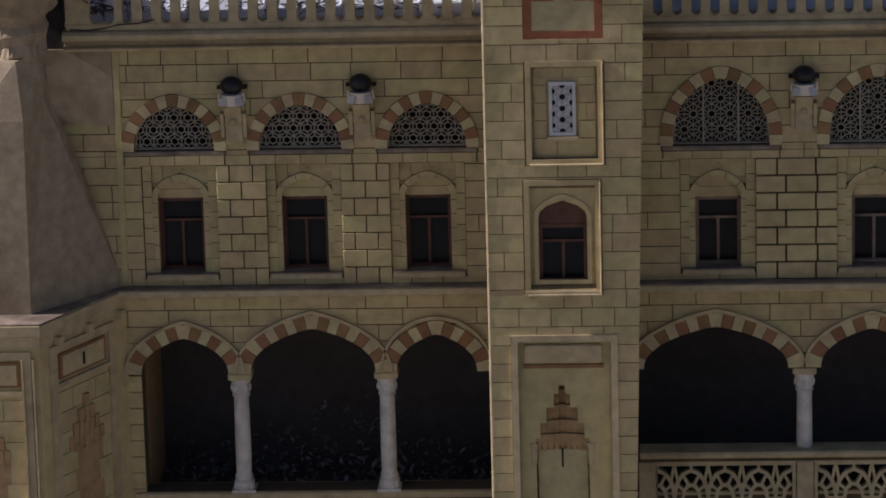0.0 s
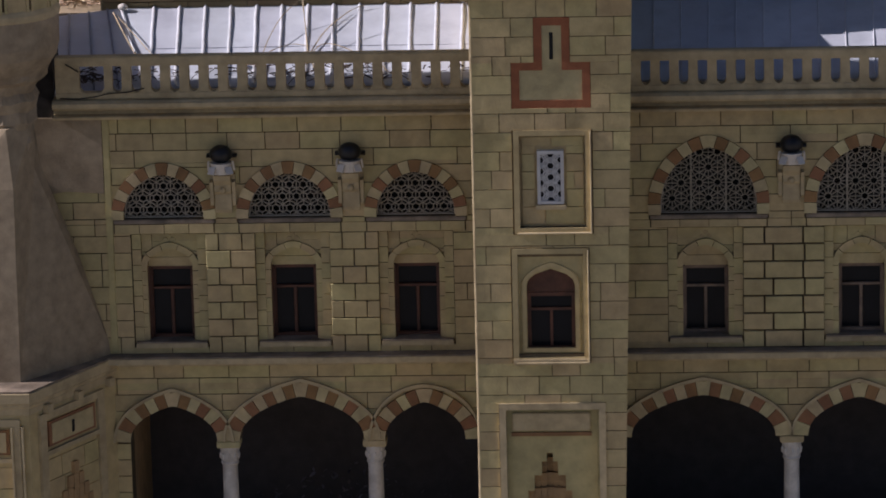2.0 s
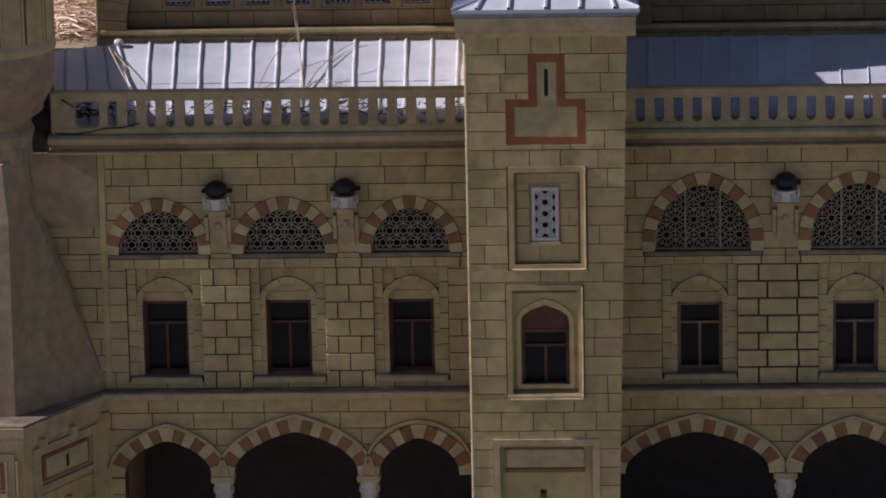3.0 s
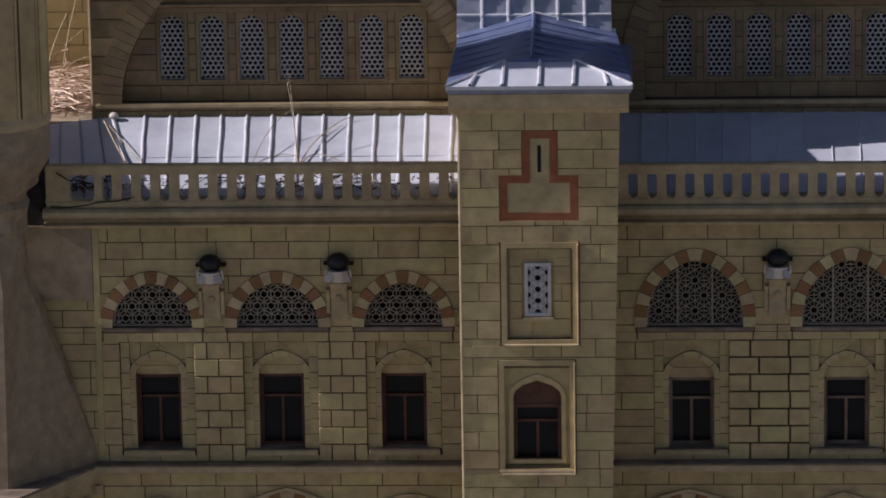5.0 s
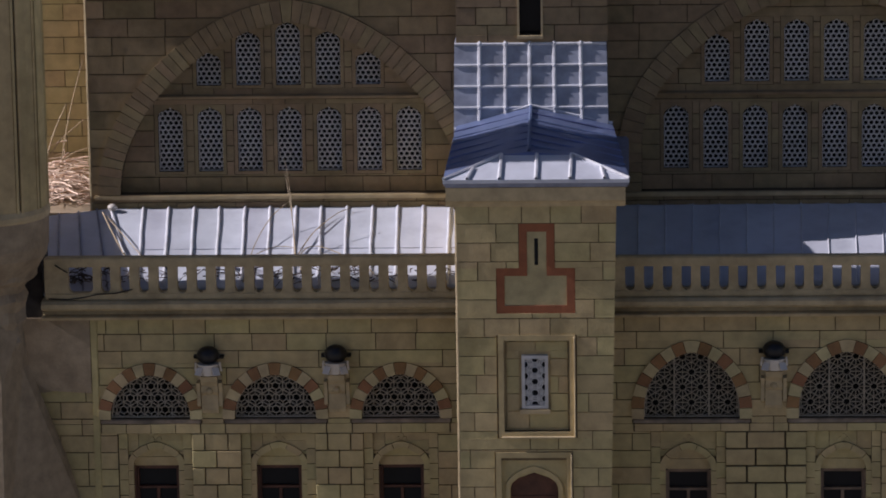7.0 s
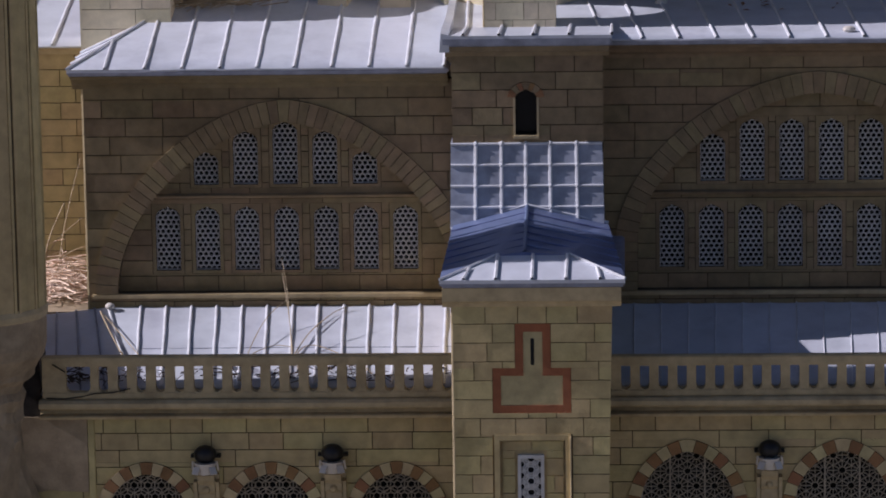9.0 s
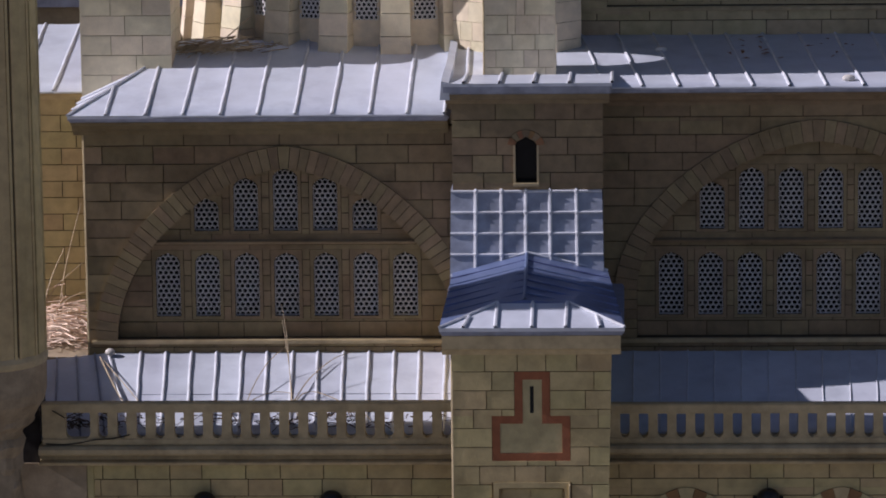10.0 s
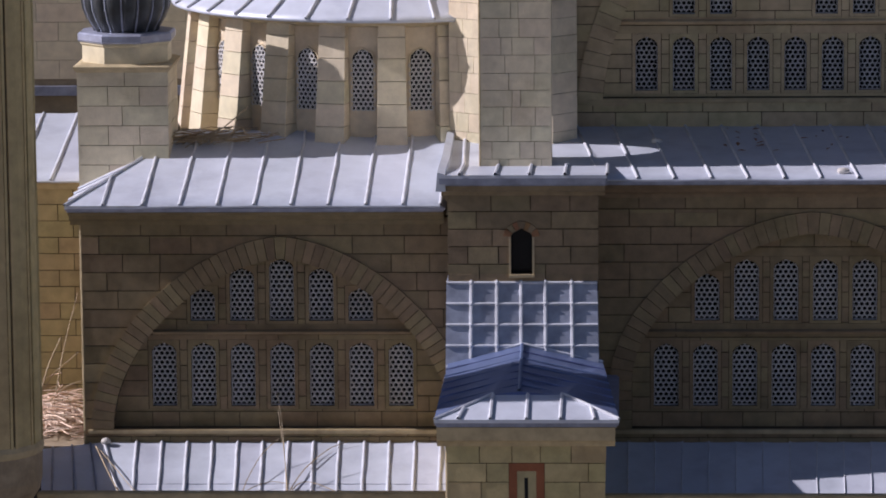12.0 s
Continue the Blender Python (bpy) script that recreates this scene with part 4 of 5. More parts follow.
# ---- buttress tower ----
tower = thing("buttress_tower", "tall cream limestone buttress tower with inlaid panels", "tower")


def t_right(z):
    return 0.2035 - (0.89 - z) * 0.0235


T0, TY = 0.0265, -0.135
gaps_t = [rect_gap(0.0705, 0.1565, 0.752, 0.803), rect_gap(0.0955, 0.1345, 0.803, 0.8525), rect_gap(0.070, 0.1575, 0.6105, 0.728), rect_gap(0.0665, 0.1525, 0.4635, 0.5955),
          rect_gap(0.050, 0.167, 0.0, 0.418)]
bm = wall_core(T0 + 0.001, lambda z: t_right(z) - 0.001, 0.0, 0.875, TY, TY + 0.03, [rect_gap(0.0775, 0.150, 0.618, 0.7215), rect_gap(0.072, 0.147, 0.4735, 0.585), rect_gap(0.0575, 0.1605, 0.1, 0.4105)], 0.05)
part("wall_core", bm, JOINT_SOFT, tower)
side = bmesh.new()
prism(side, [(T0 + 0.0012, 0.0), (t_right(0) - 0.0012, 0.0), (t_right(0.875) - 0.0012, 0.875), (T0 + 0.0012, 0.875)], TY + 0.03, 0.30)
part("body", side, STONE, tower)
stones(tower, T0, t_right, 0.13, 0.874, TY, gaps_t, 0.0212, 0.036, STONE, joint=0.0009, jitter=0.15, limit=290)
part("corner_bead", tube(bmesh.new(), [(T0 + 0.0006, TY - 0.0008, 0.13), (T0 + 0.0006, TY - 0.0008, 0.872)], 0.0017, 6), TRIM, tower)
# red inlay in the shape of a stepped cross
outer = [(0.0705, 0.752), (0.1565, 0.752), (0.1565, 0.803), (0.1345, 0.803), (0.1345, 0.8525), (0.0955, 0.8525), (0.0955, 0.803), (0.0705, 0.803)]
e = 0.0088
inner = [(0.0705 + e, 0.752 + e), (0.1565 - e, 0.752 + e), (0.1565 - e, 0.803 - e), (0.1345 - e, 0.803 - e), (0.1345 - e, 0.8525 - e), (0.0955 + e, 0.8525 - e), (0.0955 + e, 0.803 - e), (0.0705 + e, 0.803 - e)]
part("inlay_band", frame_ring(bmesh.new(), inner, outer, TY - 0.0015, TY + 0.003), REDPAINT, tower, "red ochre stepped inlay band")
part("inlay_panel", prism(bmesh.new(), inner, TY - 0.0004, TY + 0.002), CREAM, tower)
part("slit", bevel(boxed(0.1125, 0.1165, TY - 0.0012, TY + 0.001, 0.806, 0.836), 0.0004), VOID, tower, "narrow dark slit")
# lattice panel
part("panel_moulding", rect_frame(0.0775, 0.150, 0.618, 0.7215, 0.0062, TY - 0.0034, TY + 0.004), STONE, tower)
part("panel_back", boxed(0.0775, 0.150, TY + 0.006, TY + 0.02, 0.618, 0.7215), STONE, tower)
stones(tower, 0.080, 0.148, 0.6205, 0.7195, TY + 0.006, [rect_gap(0.0945, 0.1285, 0.640, 0.7085)], 0.0195, 0.028, STONE, limit=40)
part("slab_frame", rect_frame(0.1005, 0.1225, 0.6475, 0.7005, 0.0035, TY - 0.0005, TY + 0.008), WHITE, tower)
bm = rosettes(bmesh.new(), lambda x, z: 0.1003 < x < 0.1227 and 0.6473 < z < 0.7007, 0.1115, 0.674, 0.1005, 0.1225, 0.6475, 0.7005, 0.0128, 0.0007, TY + 0.001, TY + 0.0045, upright=True, core=0.37)
part("lattice", bm, WHITE, tower, "white pierced lattice")
part("backing", boxed(0.1005, 0.1225, TY + 0.0045, TY + 0.0055, 0.6475, 0.7005), VOID, tower)
part("panel_sill", bevel(boxed(0.0945, 0.1285, TY - 0.003, TY + 0.008, 0.638, 0.6435), 0.0008), TRIM, tower)
for xa, xb, za, zb in ((0.0710, 0.1565, 0.6115, 0.728), (0.0670, 0.1520, 0.4640, 0.595)):
    part("edge_bead", bevel(boxed(xb - 0.0018, xb, TY - 0.0072, TY, za, zb - 0.002), 0.0004, 1), TRIM, tower)
    part("edge_bead", bevel(boxed(xa + 0.004, xb - 0.0019, TY - 0.0072, TY, za, za + 0.0018), 0.0004, 1), TRIM, tower)
# tower window
part("panel_moulding", rect_frame(0.0735, 0.1455, 0.4705, 0.5885, 0.0062, TY - 0.0034, TY + 0.004), STONE, tower)
part("panel", wall_core(0.0735, 0.1455, 0.4705, 0.5885, TY + 0.004, TY + 0.02, [arch_gap(0.1095, 0.0265, 0.4745, 0.551, 0.570)]), STONE, tower)
part("hood", arch_frame(0.1095, 0.0272, 0.480, 0.551, 0.572, 0.0045, TY + 0.0015, TY + 0.006), STONE, tower)
part("tympanum", prism(bmesh.new(), [(0.136, 0.541)] + list(reversed(arch_curve(0.1095, 0.0265, 0.551, 0.570, 12))) + [(0.083, 0.541)], TY + 0.013, TY + 0.02), WOOD, tower)
t_sash = part("window_frame", rect_frame(0.0870, 0.132, 0.479, 0.537, 0.004, TY + 0.012, TY + 0.02), WOOD, tower)
part("mullion", boxed(0.108, 0.1112, TY + 0.0135, TY + 0.019, 0.479, 0.522), WOOD, t_sash)
part("transom", boxed(0.087, 0.132, TY + 0.013, TY + 0.019, 0.5205, 0.5235), WOOD, t_sash)
part("pane", boxed(0.087, 0.132, TY + 0.0165, TY + 0.018, 0.479, 0.537), GLASS, t_sash)
part("window_sill", bevel(boxed(0.067, 0.152, TY - 0.006, TY + 0.012, 0.4625, 0.4695), 0.001), TRIM, tower)
# portal niche
part("niche_moulding", rect_frame(0.0575, 0.1605, 0.05, 0.4105, 0.0075, TY - 0.004, TY + 0.006), TRIM, tower)
part("niche_panel", wall_core(0.0575, 0.1605, 0.05, 0.4105, TY + 0.005, TY + 0.03, [rect_gap(0.0755, 0.1345, 0.10, 0.296), rect_gap(0.0805, 0.1295, 0.296, 0.314), rect_gap(0.0875, 0.1225, 0.314, 0.332), rect_gap(0.0960, 0.1140, 0.332, 0.348), rect_gap(0.1015, 0.1085, 0.348, 0.358)]), STONE, tower)
part("inscription_panel", bevel(boxed(0.064, 0.151, TY + 0.001, TY + 0.008, 0.3845, 0.4055), 0.0012), CREAM, tower)
part("inlay_line", boxed(0.063, 0.152, TY + 0.002, TY + 0.008, 0.3785, 0.3825), REDSTONE, tower)
for r, (z, hw) in enumerate(((0.344, 0.0035), (0.331, 0.0095), (0.314, 0.0180), (0.297, 0.0250), (0.2815, 0.0300))):
    nn = 2 * r + 1
    for k in range(nn):
        xk = 0.105 + (k - (nn - 1) / 2) * (2 * hw / nn)
        w = hw / nn
        depth = 0.018 - 0.0022 * r + 0.006 * (1 - abs(k - (nn - 1) / 2) / (nn / 2))
        part("stalactite", loft(bmesh.new(), [[(xk - w * f, TY + depth + g, zz), (xk + w * f, TY + depth + g, zz), (xk + w * f, TY + 0.031, zz), (xk - w * f, TY + 0.031, zz)] for f, g, zz in ((0.7, 0.004, z - 0.003), (0.95, 0.0015, z + 0.003), (0.99, 0.0, z + 0.008), (0.99, 0.0, z + 0.0170))]), NICHE, tower)
part("niche_back", boxed(0.074, 0.136, TY + 0.030, TY + 0.034, 0.10, 0.365), NICHE, tower)
for q in (-1, 1):
    part("colonnette", lathe(bmesh.new(), [(0.0028, 0.10), (0.0028, 0.262), (0.0042, 0.268), (0.0042, 0.281), (0.0055, 0.290)], 0.105 + q * 0.0325, TY + 0.008, 10), TRIM, tower)
part("niche_door", bevel(boxed(0.077, 0.133, TY + 0.016, TY + 0.0295, 0.10, 0.2805), 0.001), CREAM, tower)
part("slit", boxed(0.1035, 0.1055, TY + 0.0152, TY + 0.018, 0.259, 0.2805), VOID, tower)
# tower cornice and its lead cap
corn = [(TY + 0.002, 0.871), (TY - 0.003, 0.872), (TY - 0.006, 0.877), (TY - 0.012, 0.880), (TY - 0.013, 0.895), (TY + 0.002, 0.895)]
part("cornice", profile_x(bmesh.new(), corn, T0 - 0.010, 0.2125), TRIM, tower)
part("cornice_block", boxed(T0 - 0.008, 0.2105, TY + 0.002, 0.12, 0.874, 0.886), TRIM, tower)
part("lead_edge", bevel(boxed(0.0145, 0.2165, -0.1505, 0.11, 0.8955, 0.9038), 0.002), LEADMID, tower, "lead-dressed eaves")
A, B = Vector((0.0140, -0.151, 0.9045)), Vector((0.2170, -0.151, 0.9045))
C, D = Vector((0.198, 0.100, 0.9195)), Vector((0.0195, 0.100, 0.9195))
R0, R1 = Vector((0.106, -0.088, 0.9235)), Vector((0.105, 0.100, 0.9405))
H0, H1 = Vector((0.0755, -0.090, 0.9200)), Vector((0.1555, -0.090, 0.9200))


def sheet(pts, mat, name, label="", dz=0.004):
    bm = bmesh.new()
    up = [bm.verts.new(p) for p in pts]
    dn = [bm.verts.new(Vector(p) - Vector((0, 0, dz))) for p in pts]
    bm.faces.new(up)
    bm.faces.new(dn[::-1])
    for i in range(len(pts)):
        j = (i + 1) % len(pts)
        bm.faces.new((up[i], dn[i], dn[j], up[j]))
    return part(name, bm, mat, tower, label)


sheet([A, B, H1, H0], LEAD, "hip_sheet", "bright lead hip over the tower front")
# The cap slopes wear their shadow as a darker, bluer lead colour.
sheet([A, H0, R0, R1, D], LEADSHADE, "cap_sheet", "lead slope of the tower cap, painted shade blue")
sheet([B, C, R1, R0, H1], LEADSHADE, "cap_sheet", "lead slope of the tower cap, painted shade blue")
sheet([H0, H1, R0], LEADSHADE, "cap_sheet")
up = Vector((0, 0, 0.0012))
for p in ((A, H0), (B, H1)):
    part("seam", tube(bmesh.new(), [q + up for q in p], 0.0017, 6), LEADSEAM, tower)
for k, (xa, xb) in enumerate(((0.0405, 0.046), (0.0755, 0.0765), (0.1155, 0.1155), (0.1525, 0.1535), (0.190, 0.186))):
    f = 0.45 if k in (0, 4) else 1.0
    a, b = Vector((xa, -0.151, 0.9045)), Vector((xb, -0.151 + 0.061 * f, 0.9045 + 0.0155 * f))
    part("seam", tube(bmesh.new(), [a + up, b + up], 0.0021, 6), LEADSEAM, tower)
part("ridge", tube(bmesh.new(), [R0 + up, R1 + up], 0.002, 6), LEADSHADE, tower)
part("seam", tube(bmesh.new(), [D + up, R1 + up * 1.3, C + up], 0.0022, 6), LEADSEAM, tower)
for k in range(1, 7):
    f = k / 7
    m = A.lerp(D, 0.12 + 0.88 * f)
    q = B.lerp(C, 0.12 + 0.88 * f)
    r = R0.lerp(R1, f)
    part("seam", tube(bmesh.new(), [m + up * 0.4, r + up * 0.4, q + up * 0.4], 0.0011, 5), LEADSHADE, tower)
# steep lead slope behind the cap
S0, S1, S2, S3 = Vector((0.0165, 0.093, 0.905)), Vector((0.1935, 0.093, 0.905)), Vector((0.1915, 0.118, 1.0115)), Vector((0.0175, 0.118, 1.0115))
bm = bmesh.new()
vs = [bm.verts.new(p) for p in (S0, S1, S2, S3)] + [bm.verts.new(p + Vector((0, 0.09, 0))) for p in (S0, S1, S2, S3)]
for f in ((0, 1, 2, 3), (1, 5, 6, 2), (0, 3, 7, 4), (3, 2, 6, 7), (4, 7, 6, 5), (0, 4, 5, 1)):
    bm.faces.new([vs[i] for i in f])
part("steep_sheet", bm, LEADMID, tower, "steep grey-blue lead slope with a grid of welts")
nrm = Vector((0, -1, 0.22)).normalized() * 0.0006
for k in range(5):
    f = (0.165, 0.335, 0.495, 0.655, 0.83)[k]
    part("welt", tube(bmesh.new(), [S0.lerp(S1, f) + nrm, S3.lerp(S2, f) + nrm], 0.0023, 6), LEADSEAM, tower)
for k in range(6):
    f = 0.99 - k * 0.222
    if f < 0:
        break
    part("welt", tube(bmesh.new(), [S0.lerp(S3, f) + nrm, S1.lerp(S2, f) + nrm], 0.0018, 6), LEADSEAM, tower)
    for q in (0.165, 0.335, 0.495, 0.655, 0.83):
        b2 = bmesh.new()
        bmesh.ops.create_icosphere(b2, subdivisions=1, radius=0.0036, matrix=Matrix.Translation(S0.lerp(S3, f).lerp(S1.lerp(S2, f), q) + nrm))
        part("welt_knot", b2, LEADSEAM, tower)
# upper stage
part("upper_core", wall_core(0.020, 0.1925, 1.0, 1.118, 0.12, 0.34, [arch_gap(0.1045, 0.0125, 1.0205, 1.062, 1.0735)]), JOINT_UP, tower)
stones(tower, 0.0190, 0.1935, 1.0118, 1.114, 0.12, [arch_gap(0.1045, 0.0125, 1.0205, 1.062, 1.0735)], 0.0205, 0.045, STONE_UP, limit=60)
voussoirs(tower, arch_curve(0.1045, 0.0125, 1.064, 1.074), 7, 0.0085, 0.1165, 0.122, (REDSTONE, STONE_UP))
part("slit_window", boxed(0.090, 0.119, 0.133, 0.135, 1.015, 1.08), GLASS, tower, "small dark arched window")
part("window_sill", bevel(boxed(0.0895, 0.1195, 0.114, 0.125, 1.0165, 1.0205), 0.0006), TRIM, tower)
for s in (-1, 1):
    part("jamb", boxed(0.1045 + s * 0.0135 - 0.0012, 0.1045 + s * 0.0135 + 0.0012, 0.1165, 0.125, 1.0205, 1.064), TRIM, tower)
part("upper_cornice", profile_x(bmesh.new(), [(0.13, 1.112), (0.118, 1.112), (0.114, 1.117), (0.108, 1.119), (0.106, 1.125), (0.13, 1.125)], 0.0125, 0.2005), STONE_UP, tower)
part("upper_edge", bevel(boxed(0.0085, 0.2035, 0.1015, 0.116, 1.1255, 1.1365), 0.002), LEADMID, tower)
sheet([Vector((0.0085, 0.102, 1.138)), Vector((0.2035, 0.102, 1.138)), Vector((0.2035, 0.24, 1.1295)), Vector((0.0085, 0.24, 1.1295))], LEAD, "upper_sheet")
sheet([Vector((0.0085, 0.24, 1.1295)), Vector((0.195, 0.24, 1.1295)), Vector((0.1655, 0.448, 1.148)), Vector((0.0085, 0.448, 1.148))], LEAD, "upper_sheet")
for xk in (0.034, 0.075, 0.114, 0.155, 0.2035):
    part("seam", tube(bmesh.new(), [(xk, 0.101, 1.1395), (xk, 0.24, 1.1310)], 0.002, 6), LEADSEAM, tower)
part("seam", tube(bmesh.new(), [(0.034, 0.24, 1.1310), (0.030, 0.40, 1.1455)], 0.002, 6), LEADSEAM, tower)
flash = bmesh.new()
loft(flash, [[(0.0065, y, z - 0.02), (0.018, y, z - 0.02), (0.017, y, z), (0.0085, y, z + 0.002)] for y, z in ((0.103, 1.139), (0.17, 1.1405), (0.24, 1.139), (0.33, 1.145), (0.42, 1.154))])
part("side_flashing", flash, LEAD, tower, "upturned lead flashing", smooth=False)


# ---- weight turret above the tower: a square pier joined to an octagonal shaft by a flying arch ----
tur = thing("weight_turret", "pale stone weight turret with a square buttress pier", "turret")
X0, X1, Y0, Y1, Y2 = 0.0533, 0.1377, 0.232, 0.280, 0.352
rl = random.Random(3)
part("pier_core", boxed(X0 + 0.001, X1 - 0.001, Y0 + 0.001, Y1, 1.115, 1.75), JOINT_PALE, tur)
shaft_pts = [(0.0520, Y2), (0.1360, Y2), (0.1655, 0.383), (0.1655, 0.43), (0.1360, 0.46), (0.0520, 0.46), (0.0120, 0.43), (0.0120, 0.382)]
part("shaft_core", loft(bmesh.new(), [[(x, y, z) for x, y in shaft_pts] for z in (1.115, 1.75)]), JOINT_PALE, tur)
arch = bmesh.new()
profile_x(arch, [(Y1, 1.75), (Y1, 1.215)] + [(Y1 + (Y2 - Y1) * k / 10, 1.215 + 0.055 * math.sin(math.pi * k / 10) ** 0.7) for k in range(1, 10)] + [(Y2, 1.215), (Y2, 1.75)], X0 + 0.002, X1 - 0.002)
part("flying_arch", arch, PALE, tur)


def course_stones(a, b, z_lo, z_hi, course, pieces, proud):
    """Blocks over the upright face from a to b, a to the left as one looks at it."""
    a, b = Vector((*a, 0)), Vector((*b, 0))
    nv = Vector(((b - a).y, -(b - a).x, 0)).normalized()
    z = z_lo
    while z < z_hi:
        n = pieces - rl.randint(0, 1) if pieces > 1 else 1
        cut = [0.0] + [(k + 1) / n + rl.uniform(-0.13, 0.13) for k in range(n - 1)] + [1.0]
        h = course * rl.uniform(0.88, 1.12)
        for p, q in zip(cut, cut[1:]):
            s, e2 = a.lerp(b, p + 0.004), a.lerp(b, q - 0.004)
            o = proud * rl.uniform(0.6, 1.3)
            ring = [s + nv * o, e2 + nv * o, e2 - nv * 0.003, s - nv * 0.003]
            part("stone", loft(bmesh.new(), [[(v.x, v.y, zz) for v in ring] for zz in (z + 0.0003, z + h - 0.0003)]), PALE, tur)
        z += h


course_stones((X0, Y0), (X1, Y0), 1.118, 1.72, 0.0205, 4, 0.0007)
course_stones((X0 + 0.0005, Y1), (X0 + 0.0005, Y0), 1.118, 1.72, 0.0205, 2, 0.0005)
course_stones((X1 - 0.0005, Y0), (X1 - 0.0005, Y1), 1.118, 1.72, 0.0205, 2, 0.0005)
course_stones(shaft_pts[7], shaft_pts[0], 1.13, 1.72, 0.0225, 3, 0.0008)
course_stones(shaft_pts[1], shaft_pts[2], 1.13, 1.72, 0.0225, 1, 0.0008)
part("corner_bead", tube(bmesh.new(), [(X0, Y0 - 0.0005, 1.12), (X0, Y0 - 0.0005, 1.72)], 0.0012, 6), TRIM, tur)


# ---- half dome on its drum ----
dome = thing("half_dome", "lead-covered half dome on a drum with lattice windows between pilasters", "dome")
DX, DY, DR = -0.067, 0.645, 0.25
part("drum_wall", lathe(bmesh.new(), [(DR + 0.002, 1.10), (DR, 1.293)], DX, DY, 96), PALE, dome)
STEP = 16.0


def on_drum(phi, r, z):
    return Vector((DX + r * math.sin(radians(phi)), DY - r * math.cos(radians(phi)), z))


for k in range(-5, 6):
    phi = -6.0 + STEP * k
    m = Matrix.Translation(on_drum(phi, DR, 0)) @ Matrix.Rotation(radians(phi), 4, "Z")
    bm = frame_ring(bmesh.new(), arch_outline(0, 0.0128, 1.1755, 1.238, 1.2500, 8), arch_outline(0, 0.0142, 1.1745, 1.238, 1.2515, 8), -0.0032, 0.002)
    bm.transform(m)
    wf = part("window_frame", bm, PALE, dome)
    # window: lattice on a dark ground
    bm = lattice(bmesh.new(), lambda x, z: abs(x) < 0.0122 - max(0, z - 1.236) ** 1.5 * 6 and 1.176 < z < 1.2485, -0.0120, 0.0125, 1.178, 1.250, 0.0060, 0.00225, -0.004, 0.0, 8, outer=0.0034)
    lattice(bm, lambda x, z: abs(x) < 0.0122 - max(0, z - 1.236) ** 1.5 * 6 and 1.176 < z < 1.2485, -0.0120, 0.0125, 1.178, 1.250, 0.0060, 0.00225, -0.0035, 0.0)
    bm.transform(m)
    part("lattice", bm, WHITE, wf, "white honeycomb lattice window")
    bm = prism(bmesh.new(), arch_outline(0, 0.0130, 1.1755, 1.238, 1.2502, 8), -0.0022, 0.004)
    bm.transform(m)
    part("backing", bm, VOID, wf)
    # pilaster between two windows, wider at the foot
    m = Matrix.Translation(on_drum(phi + STEP / 2, DR, 0)) @ Matrix.Rotation(radians(phi + STEP / 2), 4, "Z")
    zs = [1.10, 1.13, 1.1575, 1.185, 1.2125, 1.24, 1.2655, 1.285]
    for r, (za, zb) in enumerate(zip(zs, zs[1:])):
        ring = []
        for z in (za + 0.0004, zb - 0.0004):
            f = (z - 1.10) / 0.185
            w, d = 0.0190 - 0.0028 * f, 0.032 - 0.021 * f
            ring.append([(-w, -d, z), (w, -d, z), (w, 0.02, z), (-w, 0.02, z)])
        bm = loft(bmesh.new(), ring)
        bm.transform(m)
        part("pilaster_stone", bm, PALE, dome)
part("dome_cornice", lathe(bmesh.new(), [(DR + 0.004, 1.2770), (DR + 0.016, 1.2810), (DR + 0.018, 1.2845), (DR, 1.2870)], DX, DY, 96), TRIM, dome)
N = 34
bm = bmesh.new()
prof = [(DR + 0.033, 1.2850), (DR + 0.034, 1.2890), (DR + 0.025, 1.2940), (DR - 0.002, 1.3090), (DR - 0.03, 1.3360), (DR - 0.065, 1.3690), (DR - 0.11, 1.3990), (DR - 0.17, 1.4230), (0.001, 1.4410)]
lathe(bm, prof, DX, DY, 102)
shell = part("dome_shell", bm, LEAD, dome, smooth=True)
for k in range(-11, 12):
    phi = k * 360 / N + 2
    pts = [on_drum(phi, r + 0.0012, z + 0.001) for r, z in prof[1:7]]
    part("seam", tube(bmesh.new(), pts, 0.0021, 6), LEADSEAM, shell, smooth=True)


# ---- corner pillar with a ribbed finial ----
pil = thing("corner_turret", "square stone corner turret with a dark ribbed lead finial", "turret")
px, py = -0.3785, 0.325
part("pillar_core", boxed(px - 0.0535, px + 0.0535, py + 0.002, py + 0.107, 1.0565, 1.2325), JOINT_PALE, pil)
rl = random.Random(8)
for face in ("front", "east"):
    for r in range(7):
        z = 1.0715 + r * 0.0238
        cut = [-0.0545] + ([-0.018, 0.02] if r % 2 else [0.004 + rl.uniform(-0.008, 0.008)]) + [0.0545]
        for a, b in zip(cut, cut[1:]):
            if face == "front":
                part("stone", boxed(px + a + 0.0004, px + b - 0.0004, py + 0.0002 - rl.uniform(0, 0.0005), py + 0.004, z + 0.0004, z + 0.0234), PALE, pil)
            else:
                part("stone", boxed(px + 0.052, px + 0.0545, py + 0.0545 + a + 0.0004, py + 0.0545 + b - 0.0004, z + 0.0004, z + 0.0234), PALE, pil)
part("west_face", boxed(px - 0.0548, px - 0.053, py, py + 0.109, 1.0565, 1.2325), PALE, pil)
part("cap_moulding", loft(bmesh.new(), [[(px + s * w, py + 0.0545 + q * w, z) for s, q in ((-1, -1), (1, -1), (1, 1), (-1, 1))] for w, z in ((0.0545, 1.2310), (0.0575, 1.2335), (0.0590, 1.2380), (0.052, 1.2405))]), TRIM, pil)
